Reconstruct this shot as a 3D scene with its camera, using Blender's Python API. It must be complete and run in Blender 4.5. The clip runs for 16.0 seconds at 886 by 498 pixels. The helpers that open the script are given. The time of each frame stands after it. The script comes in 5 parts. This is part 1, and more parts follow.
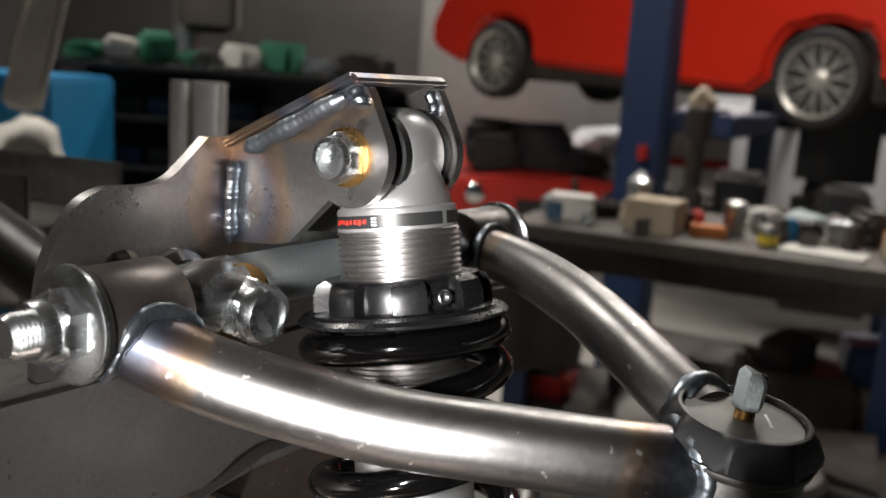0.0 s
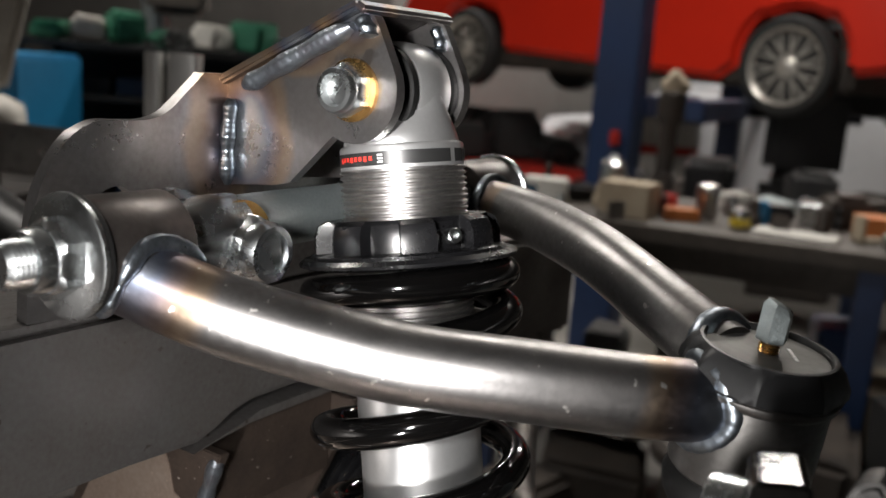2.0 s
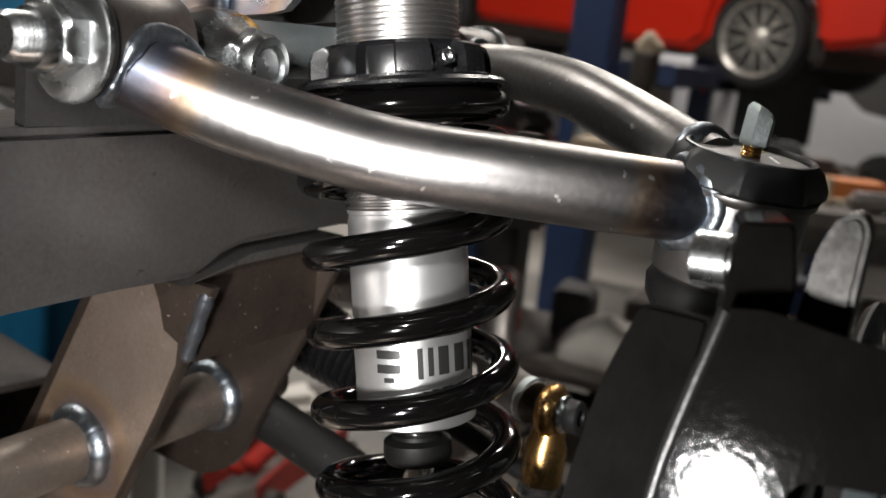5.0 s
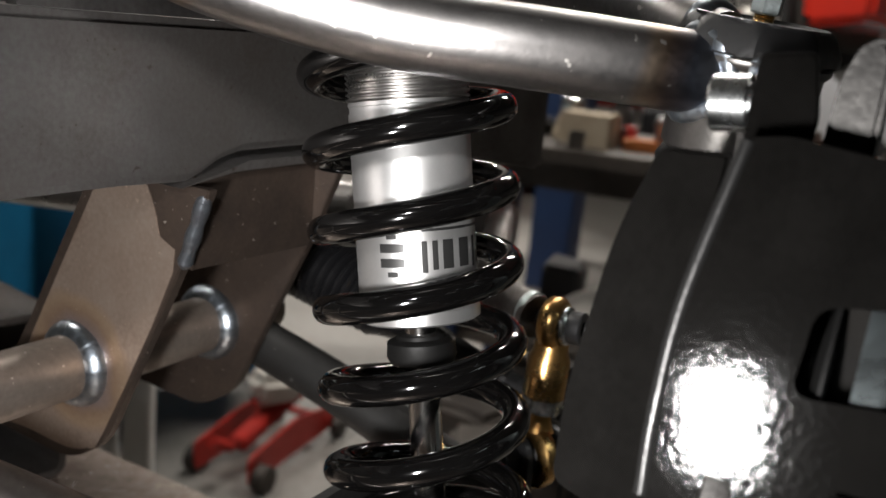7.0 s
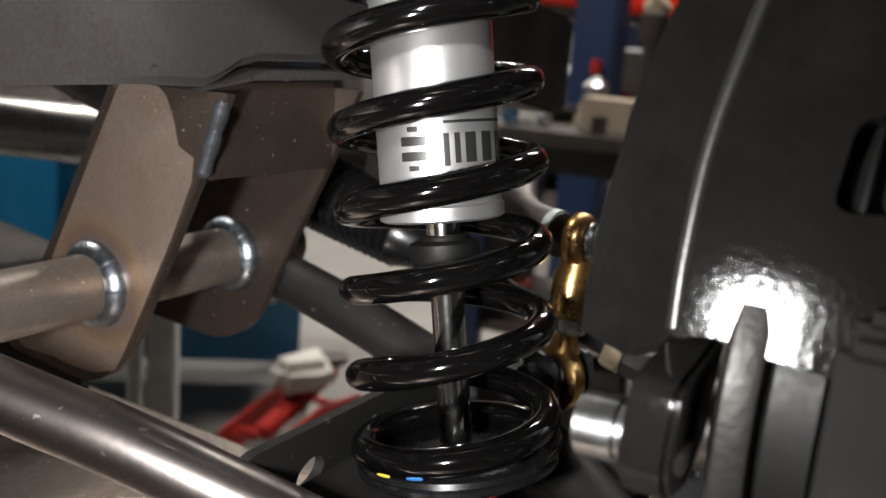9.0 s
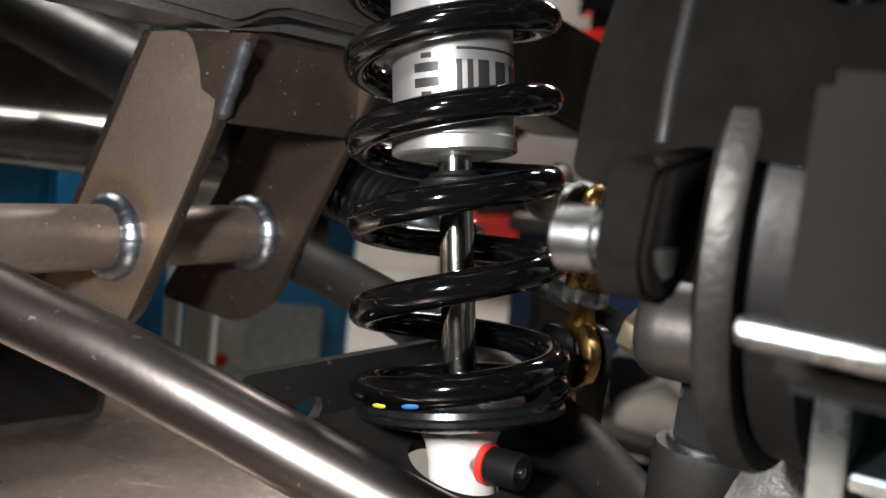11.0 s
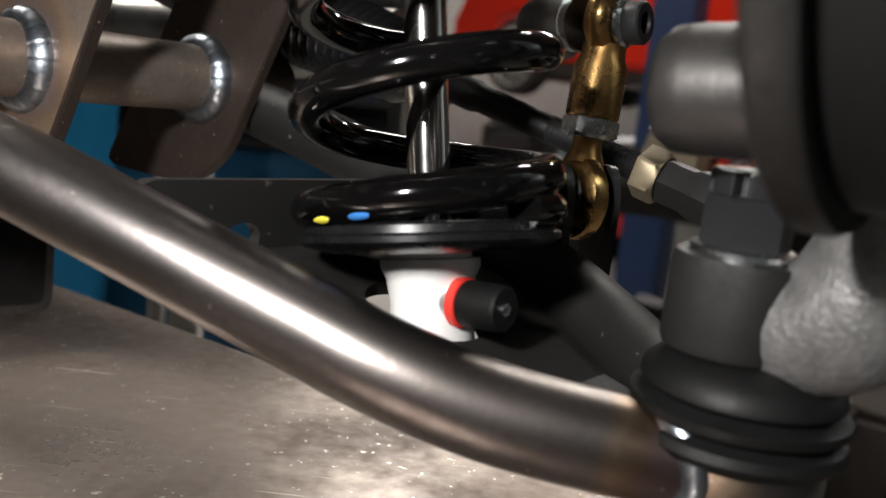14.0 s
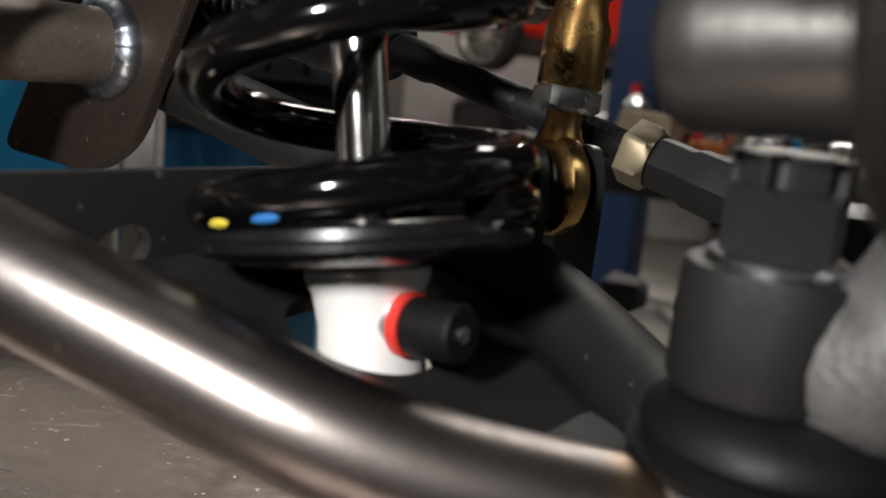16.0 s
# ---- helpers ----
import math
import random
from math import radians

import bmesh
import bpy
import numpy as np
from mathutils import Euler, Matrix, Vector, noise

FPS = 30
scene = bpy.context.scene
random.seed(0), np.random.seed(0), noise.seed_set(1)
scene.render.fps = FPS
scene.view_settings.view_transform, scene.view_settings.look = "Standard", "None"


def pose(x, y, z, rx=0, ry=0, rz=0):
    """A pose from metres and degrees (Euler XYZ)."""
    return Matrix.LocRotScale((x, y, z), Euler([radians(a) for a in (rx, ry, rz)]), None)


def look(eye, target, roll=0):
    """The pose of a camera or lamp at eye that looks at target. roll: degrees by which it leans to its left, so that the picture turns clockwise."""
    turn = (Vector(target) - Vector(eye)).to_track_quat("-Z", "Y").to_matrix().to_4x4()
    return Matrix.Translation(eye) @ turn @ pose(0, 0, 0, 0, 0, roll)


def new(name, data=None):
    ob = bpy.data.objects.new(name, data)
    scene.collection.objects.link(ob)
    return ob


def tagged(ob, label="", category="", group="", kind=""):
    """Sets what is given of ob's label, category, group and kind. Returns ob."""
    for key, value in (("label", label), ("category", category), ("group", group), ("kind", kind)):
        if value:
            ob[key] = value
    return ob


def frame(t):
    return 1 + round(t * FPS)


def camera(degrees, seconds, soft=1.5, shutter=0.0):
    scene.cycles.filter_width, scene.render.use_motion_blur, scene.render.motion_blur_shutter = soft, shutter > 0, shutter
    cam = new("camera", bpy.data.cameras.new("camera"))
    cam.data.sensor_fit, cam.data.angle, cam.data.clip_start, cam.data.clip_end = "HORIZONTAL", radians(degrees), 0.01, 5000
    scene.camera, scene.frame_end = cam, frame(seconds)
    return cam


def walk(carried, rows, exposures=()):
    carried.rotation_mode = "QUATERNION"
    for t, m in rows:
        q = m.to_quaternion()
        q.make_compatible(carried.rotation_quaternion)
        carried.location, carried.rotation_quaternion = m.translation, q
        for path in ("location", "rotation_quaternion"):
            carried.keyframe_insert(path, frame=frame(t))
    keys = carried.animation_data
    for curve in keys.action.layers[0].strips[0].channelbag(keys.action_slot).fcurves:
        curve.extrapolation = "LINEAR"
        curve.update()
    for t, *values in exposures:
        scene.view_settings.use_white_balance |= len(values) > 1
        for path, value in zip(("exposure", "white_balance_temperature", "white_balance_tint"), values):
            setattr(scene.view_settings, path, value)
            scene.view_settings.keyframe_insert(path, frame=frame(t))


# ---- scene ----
cam = camera(51.1, 16.0)
cam.data.dof.use_dof = True
cam.data.dof.focus_distance = 0.355
cam.data.dof.aperture_fstop = 10.5
METRES, EYE, TILT, LEAN, TURN = 0.47, 1.35, -11.0, -4.0, 0.0
ROWS = [
    (0.0, 0.0, 0.0, 0.0, 0.0, 0.0, -0.0),
    (0.5, -0.0063, 0.0235, -0.0088, 0.12, -0.24, -0.03),
    (1.0, -0.0081, 0.0327, -0.0198, -0.68, -0.55, -0.31),
    (1.5, -0.0194, 0.0321, -0.0308, -1.32, -0.65, -0.15),
    (2.0, -0.0331, 0.0279, -0.043, -1.93, -0.63, 0.09),
    (2.5, -0.0379, 0.0237, -0.0666, -2.31, -0.79, -0.08),
    (3.0, -0.0338, 0.0198, -0.0979, -2.58, -1.16, -0.28),
    (3.5, -0.0358, 0.0169, -0.1253, -2.85, -1.8, -0.36),
    (4.0, -0.0495, 0.0128, -0.1414, -3.14, -2.01, -0.65),
    (6.5, -0.0564, 0.012, -0.2288, -4.58, -2.67, -0.59),
    (7.0, -0.0655, 0.0199, -0.254, -4.68, -2.91, -0.41),
    (7.5, -0.067, 0.0268, -0.2802, -4.78, -3.1, -0.37),
    (8.0, -0.0616, 0.0277, -0.304, -4.53, -3.65, -0.25),
    (8.5, -0.0629, 0.0255, -0.3233, -4.27, -3.31, 0.01),
    (9.0, -0.0648, 0.0335, -0.3476, -3.34, -2.7, 0.19),
    (11.5, -0.0206, 0.0522, -0.5599, 0.28, 5.04, -2.38),
    (12.0, -0.0191, 0.0581, -0.6132, 0.73, 4.87, -2.07),
    (12.5, 0.0022, 0.0821, -0.6353, 0.79, 4.99, -2.54),
    (13.0, 0.0142, 0.1199, -0.6412, 0.76, 4.03, -2.43),
    (13.5, 0.0103, 0.1672, -0.6341, 1.1, 2.82, -2.51),
    (14.0, 0.016, 0.2219, -0.6136, 0.71, 2.05, -2.4),
    (14.5, 0.0234, 0.2613, -0.6023, 0.36, 1.13, -2.16),
    (15.0, 0.0245, 0.3095, -0.5946, -0.36, 0.73, -1.76),
    (15.5, 0.0281, 0.3449, -0.5981, -0.69, 0.35, -1.56),
    (16.0, 0.0313, 0.3612, -0.5925, -0.95, 0.75, -1.47),
]
walk(cam, [(t, pose(0, 0, EYE, TILT, LEAN, TURN) @ pose(METRES * x, METRES * y, METRES * z, 90 + pitch, roll, yaw)) for t, x, y, z, yaw, pitch, roll in ROWS],
     [(0.0, 0.0), (1.0, -0.05), (2.0, -0.22), (3.0, -0.18), (4.0, -0.08), (7.0, 0.05), (9.0, 0.22), (12.5, 0.22), (14.0, 0.12), (15.0, 0.05), (16.0, -0.04)])

# ---- light ----
world = bpy.data.worlds.new("workshop_air")
scene.world = world
world.use_nodes = True
world.node_tree.nodes["Background"].inputs[0].default_value = (1.0, 0.95, 0.9, 1)
world.node_tree.nodes["Background"].inputs[1].default_value = 0.012


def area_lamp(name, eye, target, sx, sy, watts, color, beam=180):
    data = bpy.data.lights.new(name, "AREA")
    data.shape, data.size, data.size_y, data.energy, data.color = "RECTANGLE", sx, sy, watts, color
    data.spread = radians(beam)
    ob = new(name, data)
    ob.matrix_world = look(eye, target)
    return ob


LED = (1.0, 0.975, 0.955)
# two added fixed lamps stand in for one light carried beside the camera
area_lamp("carried_light_low", (-0.115, 0.0, 1.155), (-0.01, 0.37, 1.04), 0.028, 0.042, 1.8, LED, 120)
area_lamp("carried_light_high", (-0.105, -0.01, 1.345), (-0.02, 0.36, 1.30), 0.028, 0.042, 0.56, LED, 54)
for at, w in (((0.9, 3.1, 4.1), 78), ((-2.3, 2.1, 4.1), 100), ((2.2, 6.2, 4.1), 170), ((-0.2, 8.7, 4.1), 170)):
    area_lamp("ceiling_tube_light", at, (at[0], at[1], 0), 1.5, 0.25, w, (1.0, 0.95, 0.88))

# ---- materials ----


def mat(name, c1, c2=None, metal=0.0, rough=0.5, rough2=None, fine=400.0, coarse=25.0, bump=0.0, stretch=(1, 1, 1),
        coat=0.0, heat=(), speck=None, scratch=None):
    """Two colours mixed by a coarse and a fine noise, roughness by the fine one; heat: (place, radius) of weld tints."""
    m = bpy.data.materials.new(name)
    m.use_nodes = True
    nt = m.node_tree
    n, lk = nt.nodes, nt.links
    b = n["Principled BSDF"]
    c2 = c2 or tuple(v * 0.72 for v in c1)
    rough2 = rough2 if rough2 is not None else min(1.0, rough * 1.35)
    co = n.new("ShaderNodeTexCoord")
    mp = n.new("ShaderNodeMapping")
    mp.inputs["Scale"].default_value = stretch
    lk.new(co.outputs["Object"], mp.inputs[0])

    def noise_tex(scale, detail=4.0):
        t = n.new("ShaderNodeTexNoise")
        t.inputs["Scale"].default_value, t.inputs["Detail"].default_value = scale, detail
        lk.new(mp.outputs[0], t.inputs["Vector"])
        return t

    big, small = noise_tex(coarse, 3.0), noise_tex(fine, 5.0)
    addn = n.new("ShaderNodeMath")
    addn.operation = "MULTIPLY_ADD"
    lk.new(small.outputs["Fac"], addn.inputs[0])
    addn.inputs[1].default_value = 0.45
    lk.new(big.outputs["Fac"], addn.inputs[2])
    rg = n.new("ShaderNodeMapRange")
    rg.inputs[1].default_value, rg.inputs[2].default_value = 0.5, 0.95
    lk.new(addn.outputs[0], rg.inputs[0])
    mx = n.new("ShaderNodeMix")
    mx.data_type = "RGBA"
    mx.inputs[6].default_value, mx.inputs[7].default_value = (*c1, 1), (*c2, 1)
    lk.new(rg.outputs[0], mx.inputs[0])
    col = mx.outputs[2]
    for place, radius, *tall in heat:
        off = n.new("ShaderNodeVectorMath")
        off.operation = "SUBTRACT"
        lk.new(co.outputs["Object"], off.inputs[0])
        off.inputs[1].default_value = place
        squash = n.new("ShaderNodeVectorMath")
        squash.operation = "MULTIPLY"
        lk.new(off.outputs[0], squash.inputs[0])
        squash.inputs[1].default_value = (1, 1, tall[0] if tall else 1)
        dist = n.new("ShaderNodeVectorMath")
        dist.operation = "LENGTH"
        lk.new(squash.outputs[0], dist.inputs[0])
        wob = n.new("ShaderNodeMath")
        wob.operation = "MULTIPLY_ADD"
        lk.new(big.outputs["Fac"], wob.inputs[0])
        wob.inputs[1].default_value = radius * 0.8
        lk.new(dist.outputs["Value"], wob.inputs[2])
        sc = n.new("ShaderNodeMath")
        sc.operation = "DIVIDE"
        lk.new(wob.outputs[0], sc.inputs[0])
        sc.inputs[1].default_value = radius * 1.7
        rp = n.new("ShaderNodeValToRGB")
        e = rp.color_ramp.elements
        e[0].position, e[0].color = 0.0, (0.30, 0.30, 0.30, 0.7)
        e[1].position, e[1].color = 1.0, (0.3, 0.16, 0.07, 0.0)
        for pos, c in ((0.38, (0.25, 0.27, 0.30, 0.6)), (0.52, (0.09, 0.12, 0.19, 0.6)), (0.62, (0.14, 0.09, 0.10, 0.5)),
                       (0.75, (0.22, 0.13, 0.07, 0.6)), (0.88, (0.34, 0.22, 0.11, 0.4))):
            k = e.new(pos)
            k.color = c
        lk.new(sc.outputs[0], rp.inputs[0])
        hm = n.new("ShaderNodeMix")
        hm.data_type = "RGBA"
        lk.new(rp.outputs["Alpha"], hm.inputs[0])
        lk.new(col, hm.inputs[6])
        lk.new(rp.outputs["Color"], hm.inputs[7])
        col = hm.outputs[2]
    if speck:
        sp = noise_tex(speck[1], 2.0)
        sr = n.new("ShaderNodeMapRange")
        sr.inputs[1].default_value, sr.inputs[2].default_value = speck[2], speck[2] + 0.04
        lk.new(sp.outputs["Fac"], sr.inputs[0])
        sm = n.new("ShaderNodeMix")
        sm.data_type = "RGBA"
        lk.new(sr.outputs[0], sm.inputs[0])
        lk.new(col, sm.inputs[6])
        sm.inputs[7].default_value = (*speck[0], 1)
        col = sm.outputs[2]
    if scratch:
        for turn, seed in ((0.4, 0.0), (1.3, 3.0), (-0.35, 7.0)):
            sp = n.new("ShaderNodeMapping")
            sp.inputs["Rotation"].default_value = (0, 0, turn)
            sp.inputs["Location"].default_value = (seed, seed, 0)
            sp.inputs["Scale"].default_value = (18, 420, 1)
            lk.new(co.outputs["Object"], sp.inputs[0])
            st = n.new("ShaderNodeTexNoise")
            st.inputs["Scale"].default_value, st.inputs["Detail"].default_value = 1.0, 1.0
            lk.new(sp.outputs[0], st.inputs["Vector"])
            sr = n.new("ShaderNodeMapRange")
            sr.inputs[1].default_value, sr.inputs[2].default_value = scratch[1], scratch[1] + 0.03
            sr.inputs[4].default_value = 0.75
            lk.new(st.outputs["Fac"], sr.inputs[0])
            sm = n.new("ShaderNodeMix")
            sm.data_type = "RGBA"
            lk.new(sr.outputs[0], sm.inputs[0])
            lk.new(col, sm.inputs[6])
            sm.inputs[7].default_value = (*scratch[0], 1)
            col = sm.outputs[2]
    lk.new(col, b.inputs["Base Color"])
    rr = n.new("ShaderNodeMapRange")
    rr.inputs[1].default_value, rr.inputs[2].default_value = 0.3, 0.7
    rr.inputs[3].default_value, rr.inputs[4].default_value = rough, rough2
    lk.new(addn.outputs[0], rr.inputs[0])
    rr.inputs[1].default_value, rr.inputs[2].default_value = 0.5, 0.95
    lk.new(rr.outputs[0], b.inputs["Roughness"])
    b.inputs["Metallic"].default_value = metal
    b.inputs["Coat Weight"].default_value = coat
    b.inputs["Coat Roughness"].default_value = 0.08
    if bump:
        bp = n.new("ShaderNodeBump")
        bp.inputs["Strength"].default_value, bp.inputs["Distance"].default_value = bump, 0.0006
        lk.new(small.outputs["Fac"], bp.inputs["Height"])
        lk.new(bp.outputs[0], b.inputs["Normal"])
    return m


CAR = Matrix(((0.8192, 0.5736, 0, 0), (-0.5736, 0.8192, 0, 0.36), (0, 0, 1, 0), (0, 0, 0, 1)))
ID = Matrix.Identity(4)


def W(o, l, z):
    """World place from the car's own axes: o outward from the car's middle, l along it, z up."""
    return CAR @ Vector((o, l, z))


STEEL = mat("raw_steel_tube", (0.245, 0.239, 0.237), (0.135, 0.126, 0.121), 1.0, 0.29, 0.46, 340, 20, 0.11, speck=((0.60, 0.58, 0.55), 170.0, 0.70),
            heat=((W(-0.05, -0.095, 1.25), 0.022), (W(0.112, 0.0, 1.222), 0.022), (W(-0.05, 0.125, 1.25), 0.025)))
STEEL_LOW = mat("oiled_steel_tube", (0.21, 0.192, 0.184), (0.12, 0.104, 0.096), 1.0, 0.29, 0.40, 300, 22, 0.08, speck=((0.42, 0.38, 0.34), 190.0, 0.71),
                heat=((W(0.12, 0.0, 0.96), 0.022),))
RAIL = mat("mill_scale_steel", (0.185, 0.178, 0.175), (0.10, 0.089, 0.082), 0.85, 0.32, 0.56, 420, 16, 0.14, speck=((0.08, 0.068, 0.058), 210.0, 0.71))
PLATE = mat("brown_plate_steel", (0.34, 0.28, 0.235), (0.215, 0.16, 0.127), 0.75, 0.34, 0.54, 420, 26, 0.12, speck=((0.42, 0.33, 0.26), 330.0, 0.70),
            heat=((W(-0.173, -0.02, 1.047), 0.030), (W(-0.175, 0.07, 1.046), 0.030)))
TOWER = mat("heat_tinted_plate_steel", (0.245, 0.237, 0.236), (0.13, 0.121, 0.117), 0.95, 0.26, 0.46, 380, 34, 0.08, speck=((0.15, 0.135, 0.125), 75.0, 0.70),
            heat=((W(-0.089, -0.014, 1.290), 0.020, 0.55), (W(-0.06, -0.014, 1.330), 0.016, 1.3), (W(-0.035, -0.01, 1.343), 0.014)))
WELD = mat("weld_bead_steel", (0.36, 0.40, 0.44), (0.13, 0.15, 0.175), 1.0, 0.26, 0.44, 500, 120, 0.2)
WELD_DULL = mat("oxidised_weld_bead", (0.20, 0.225, 0.25), (0.11, 0.11, 0.125), 0.9, 0.32, 0.48, 500, 120, 0.25)
ZINC = mat("zinc_plated_steel", (0.66, 0.68, 0.685), (0.48, 0.50, 0.505), 1.0, 0.19, 0.32, 500, 60, 0.02)
ZINC_CAST = mat("zinc_plated_rough_bar", (0.47, 0.52, 0.52), (0.34, 0.39, 0.40), 0.9, 0.36, 0.5, 700, 40, 0.4)
YELLOW_ZINC = mat("yellow_zinc", (0.60, 0.38, 0.15), (0.40, 0.22, 0.075), 1.0, 0.22, 0.36, 400, 60, 0.05)
ALU = mat("clear_anodised_aluminium", (0.66, 0.66, 0.66), (0.58, 0.58, 0.58), 0.9, 0.30, 0.40, 500, 20, 0.02)
ALU_BRIGHT = mat("bright_satin_aluminium", (0.78, 0.77, 0.75), (0.70, 0.69, 0.67), 0.35, 0.32, 0.42, 400, 40, 0.03)
# near-black that holds grease and the shade lying on these parts
GREASE_SHADE = mat("greasy_shade_black", (0.005, 0.0048, 0.0046), (0.010, 0.0092, 0.0085), 0.0, 0.75, 0.95, 160, 40, 0.3)
ALU_DARK = mat("machined_aluminium_thread", (0.50, 0.49, 0.48), (0.33, 0.32, 0.31), 1.0, 0.26, 0.36, 400, 50, 0.03)
CHROME = mat("hard_chrome", (0.80, 0.79, 0.77), (0.76, 0.75, 0.73), 1.0, 0.10, 0.15, 300, 20)
POWDER = mat("gloss_black_powder_coat", (0.0022, 0.0021, 0.0021), (0.0014, 0.0013, 0.0013), 0.0, 0.06, 0.10, 300, 30, 0.015)
ANOD_BLACK = mat("satin_black_anodised", (0.005, 0.005, 0.0055), (0.0035, 0.0035, 0.004), 0.0, 0.22, 0.32, 500, 40, 0.03)
CALIPER = mat("black_painted_casting", (0.0058, 0.0055, 0.0052), (0.0038, 0.0036, 0.0034), 0.0, 0.045, 0.085, 480, 60, 0.11)
PAD = mat("rough_pad_steel", (0.036, 0.034, 0.032), (0.018, 0.017, 0.016), 0.6, 0.4, 0.55, 400, 60, 0.5)
RUBBER = mat("black_rubber", (0.0040, 0.0039, 0.0038), (0.0026, 0.0026, 0.0026), 0.0, 0.46, 0.66, 500, 50, 0.1)
FORGED = mat("smooth_dark_forging", (0.013, 0.0127, 0.0125), (0.008, 0.0078, 0.0075), 0.2, 0.50, 0.70, 420, 60, 0.15)
CAST = mat("grey_forging", (0.14, 0.136, 0.134), (0.075, 0.073, 0.071), 0.4, 0.42, 0.6, 520, 110, 1.0)
SLEEVE = mat("heat_darkened_sleeve", (0.095, 0.084, 0.079), (0.052, 0.044, 0.040), 0.9, 0.30, 0.46, 380, 40, 0.1)
# scorching, and the near plate's shadow on the rear plate, share this dark colour
PLATE_EDGE = mat("scorched_shaded_plate_steel", (0.070, 0.052, 0.042), (0.040, 0.030, 0.025), 0.7, 0.40, 0.58, 420, 40, 0.15, speck=((0.5, 0.45, 0.4), 360.0, 0.72))
DARK_STEEL = mat("dark_oxide_steel", (0.030, 0.030, 0.031), (0.015, 0.015, 0.016), 0.6, 0.36, 0.5, 400, 40, 0.15)
ROTOR = mat("zinc_plated_rotor", (0.42, 0.48, 0.50), (0.30, 0.35, 0.37), 1.0, 0.26, 0.38, 300, 40, 0.05)
COLLAR = mat("black_oxide_collar", (0.012, 0.012, 0.0125), (0.007, 0.007, 0.0075), 0.3, 0.42, 0.55, 400, 60, 0.1)
TURNED = mat("turned_dark_steel", (0.12, 0.115, 0.11), (0.075, 0.07, 0.066), 0.9, 0.32, 0.46, 420, 30, 0.12)
PIVOT = mat("dull_brown_tube", (0.255, 0.218, 0.19), (0.155, 0.126, 0.106), 0.75, 0.36, 0.55, 380, 30, 0.12, speck=((0.55, 0.50, 0.45), 300.0, 0.71))
# oil, plus the shade behind the shock, put into one near-black
OILED_SHADE = mat("oily_shade_black", (0.007, 0.0067, 0.0064), (0.004, 0.0038, 0.0036), 0.0, 0.52, 0.68, 300, 30, 0.12, speck=((0.05, 0.048, 0.045), 140.0, 0.69))
BLACK_INK = mat("black_print", (0.012, 0.012, 0.012), None, 0.0, 0.35)
RED_INK = mat("red_print", (0.55, 0.03, 0.02), None, 0.0, 0.4)
WHITE_INK = mat("white_print", (0.75, 0.75, 0.75), None, 0.0, 0.4)
YELLOW_INK = mat("yellow_paint_dot", (0.75, 0.62, 0.06), None, 0.0, 0.4)
BLUE_INK = mat("blue_paint_dot", (0.03, 0.16, 0.45), None, 0.0, 0.4)
GOLD_DISC = mat("brown_steel_cap", (0.085, 0.082, 0.076), (0.055, 0.052, 0.047), 0.6, 0.5, 0.6, 350, 60, 0.1)
TABLE = mat("worn_steel_table", (0.46, 0.395, 0.35), (0.165, 0.124, 0.102), 0.8, 0.25, 0.50, 120, 14, 0.22, (1, 1, 1), 0.0, (),
            ((0.85, 0.82, 0.77), 260.0, 0.69), ((0.66, 0.59, 0.52), 0.735))

for m_, level in ((CALIPER, 0.22), (RUBBER, 0.22), (OILED_SHADE, 0.35), (FORGED, 0.3)):
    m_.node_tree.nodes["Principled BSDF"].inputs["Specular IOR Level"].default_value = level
GREASE_SHADE.node_tree.nodes["Principled BSDF"].inputs["Specular IOR Level"].default_value = 0.12

# ---- mesh helpers ----


def part(name, bm, material, parent=None, label="", xf=ID, flat=False):
    """One mesh object from a bmesh, under a thing or a part."""
    bm.transform(xf)
    bmesh.ops.recalc_face_normals(bm, faces=bm.faces)
    me = bpy.data.meshes.new(name)
    bm.to_mesh(me)
    bm.free()
    me.materials.append(material)
    ob = new(name, me)
    if not flat:
        me.polygons.foreach_set("use_smooth", [True] * len(me.polygons))
        me.set_sharp_from_angle(angle=radians(38))
    if parent:
        ob.parent = parent
        ob.matrix_parent_inverse = parent.matrix_basis.inverted()
    if label:
        ob["label"] = label
    return ob


def thing(name, at, label, category, group="", kind=""):
    e = new(name)
    e.empty_display_size = 0.05
    e.location = at
    return tagged(e, label, category, group, kind)


def along(base, axis):
    """The pose whose z runs along axis from base."""
    return Matrix.Translation(base) @ Vector(axis).to_track_quat("Z", "Y").to_matrix().to_4x4()


def lathe(profile, seg=48, wave=None):
    """A turned body round z from (radius, height) pairs; ends closed. wave(angle, k): factor on the radius."""
    bm = bmesh.new()
    rings = []
    for k, (r, h) in enumerate(profile):
        rings.append([bm.verts.new((r * (wave(a, k) if wave else 1) * math.cos(a), r * (wave(a, k) if wave else 1) * math.sin(a), h))
                      for a in (2 * math.pi * i / seg for i in range(seg))])
    for p, q in zip(rings, rings[1:]):
        for i in range(seg):
            bm.faces.new((p[i], p[(i + 1) % seg], q[(i + 1) % seg], q[i]))
    bm.faces.new(rings[0][::-1])
    bm.faces.new(rings[-1])
    return bm


def glide(pts, n=10):
    """A smooth line through the given places."""
    p = [Vector(v) for v in pts]
    p = [2 * p[0] - p[1], *p, 2 * p[-1] - p[-2]]
    out = []
    for i in range(1, len(p) - 2):
        for k in range(n):
            t = k / n
            a, b, c, d = p[i - 1], p[i], p[i + 1], p[i + 2]
            out.append(0.5 * ((2 * b) + (c - a) * t + (2 * a - 5 * b + 4 * c - d) * t * t + (3 * b - a - 3 * c + d) * t ** 3))
    return out + [p[-2]]


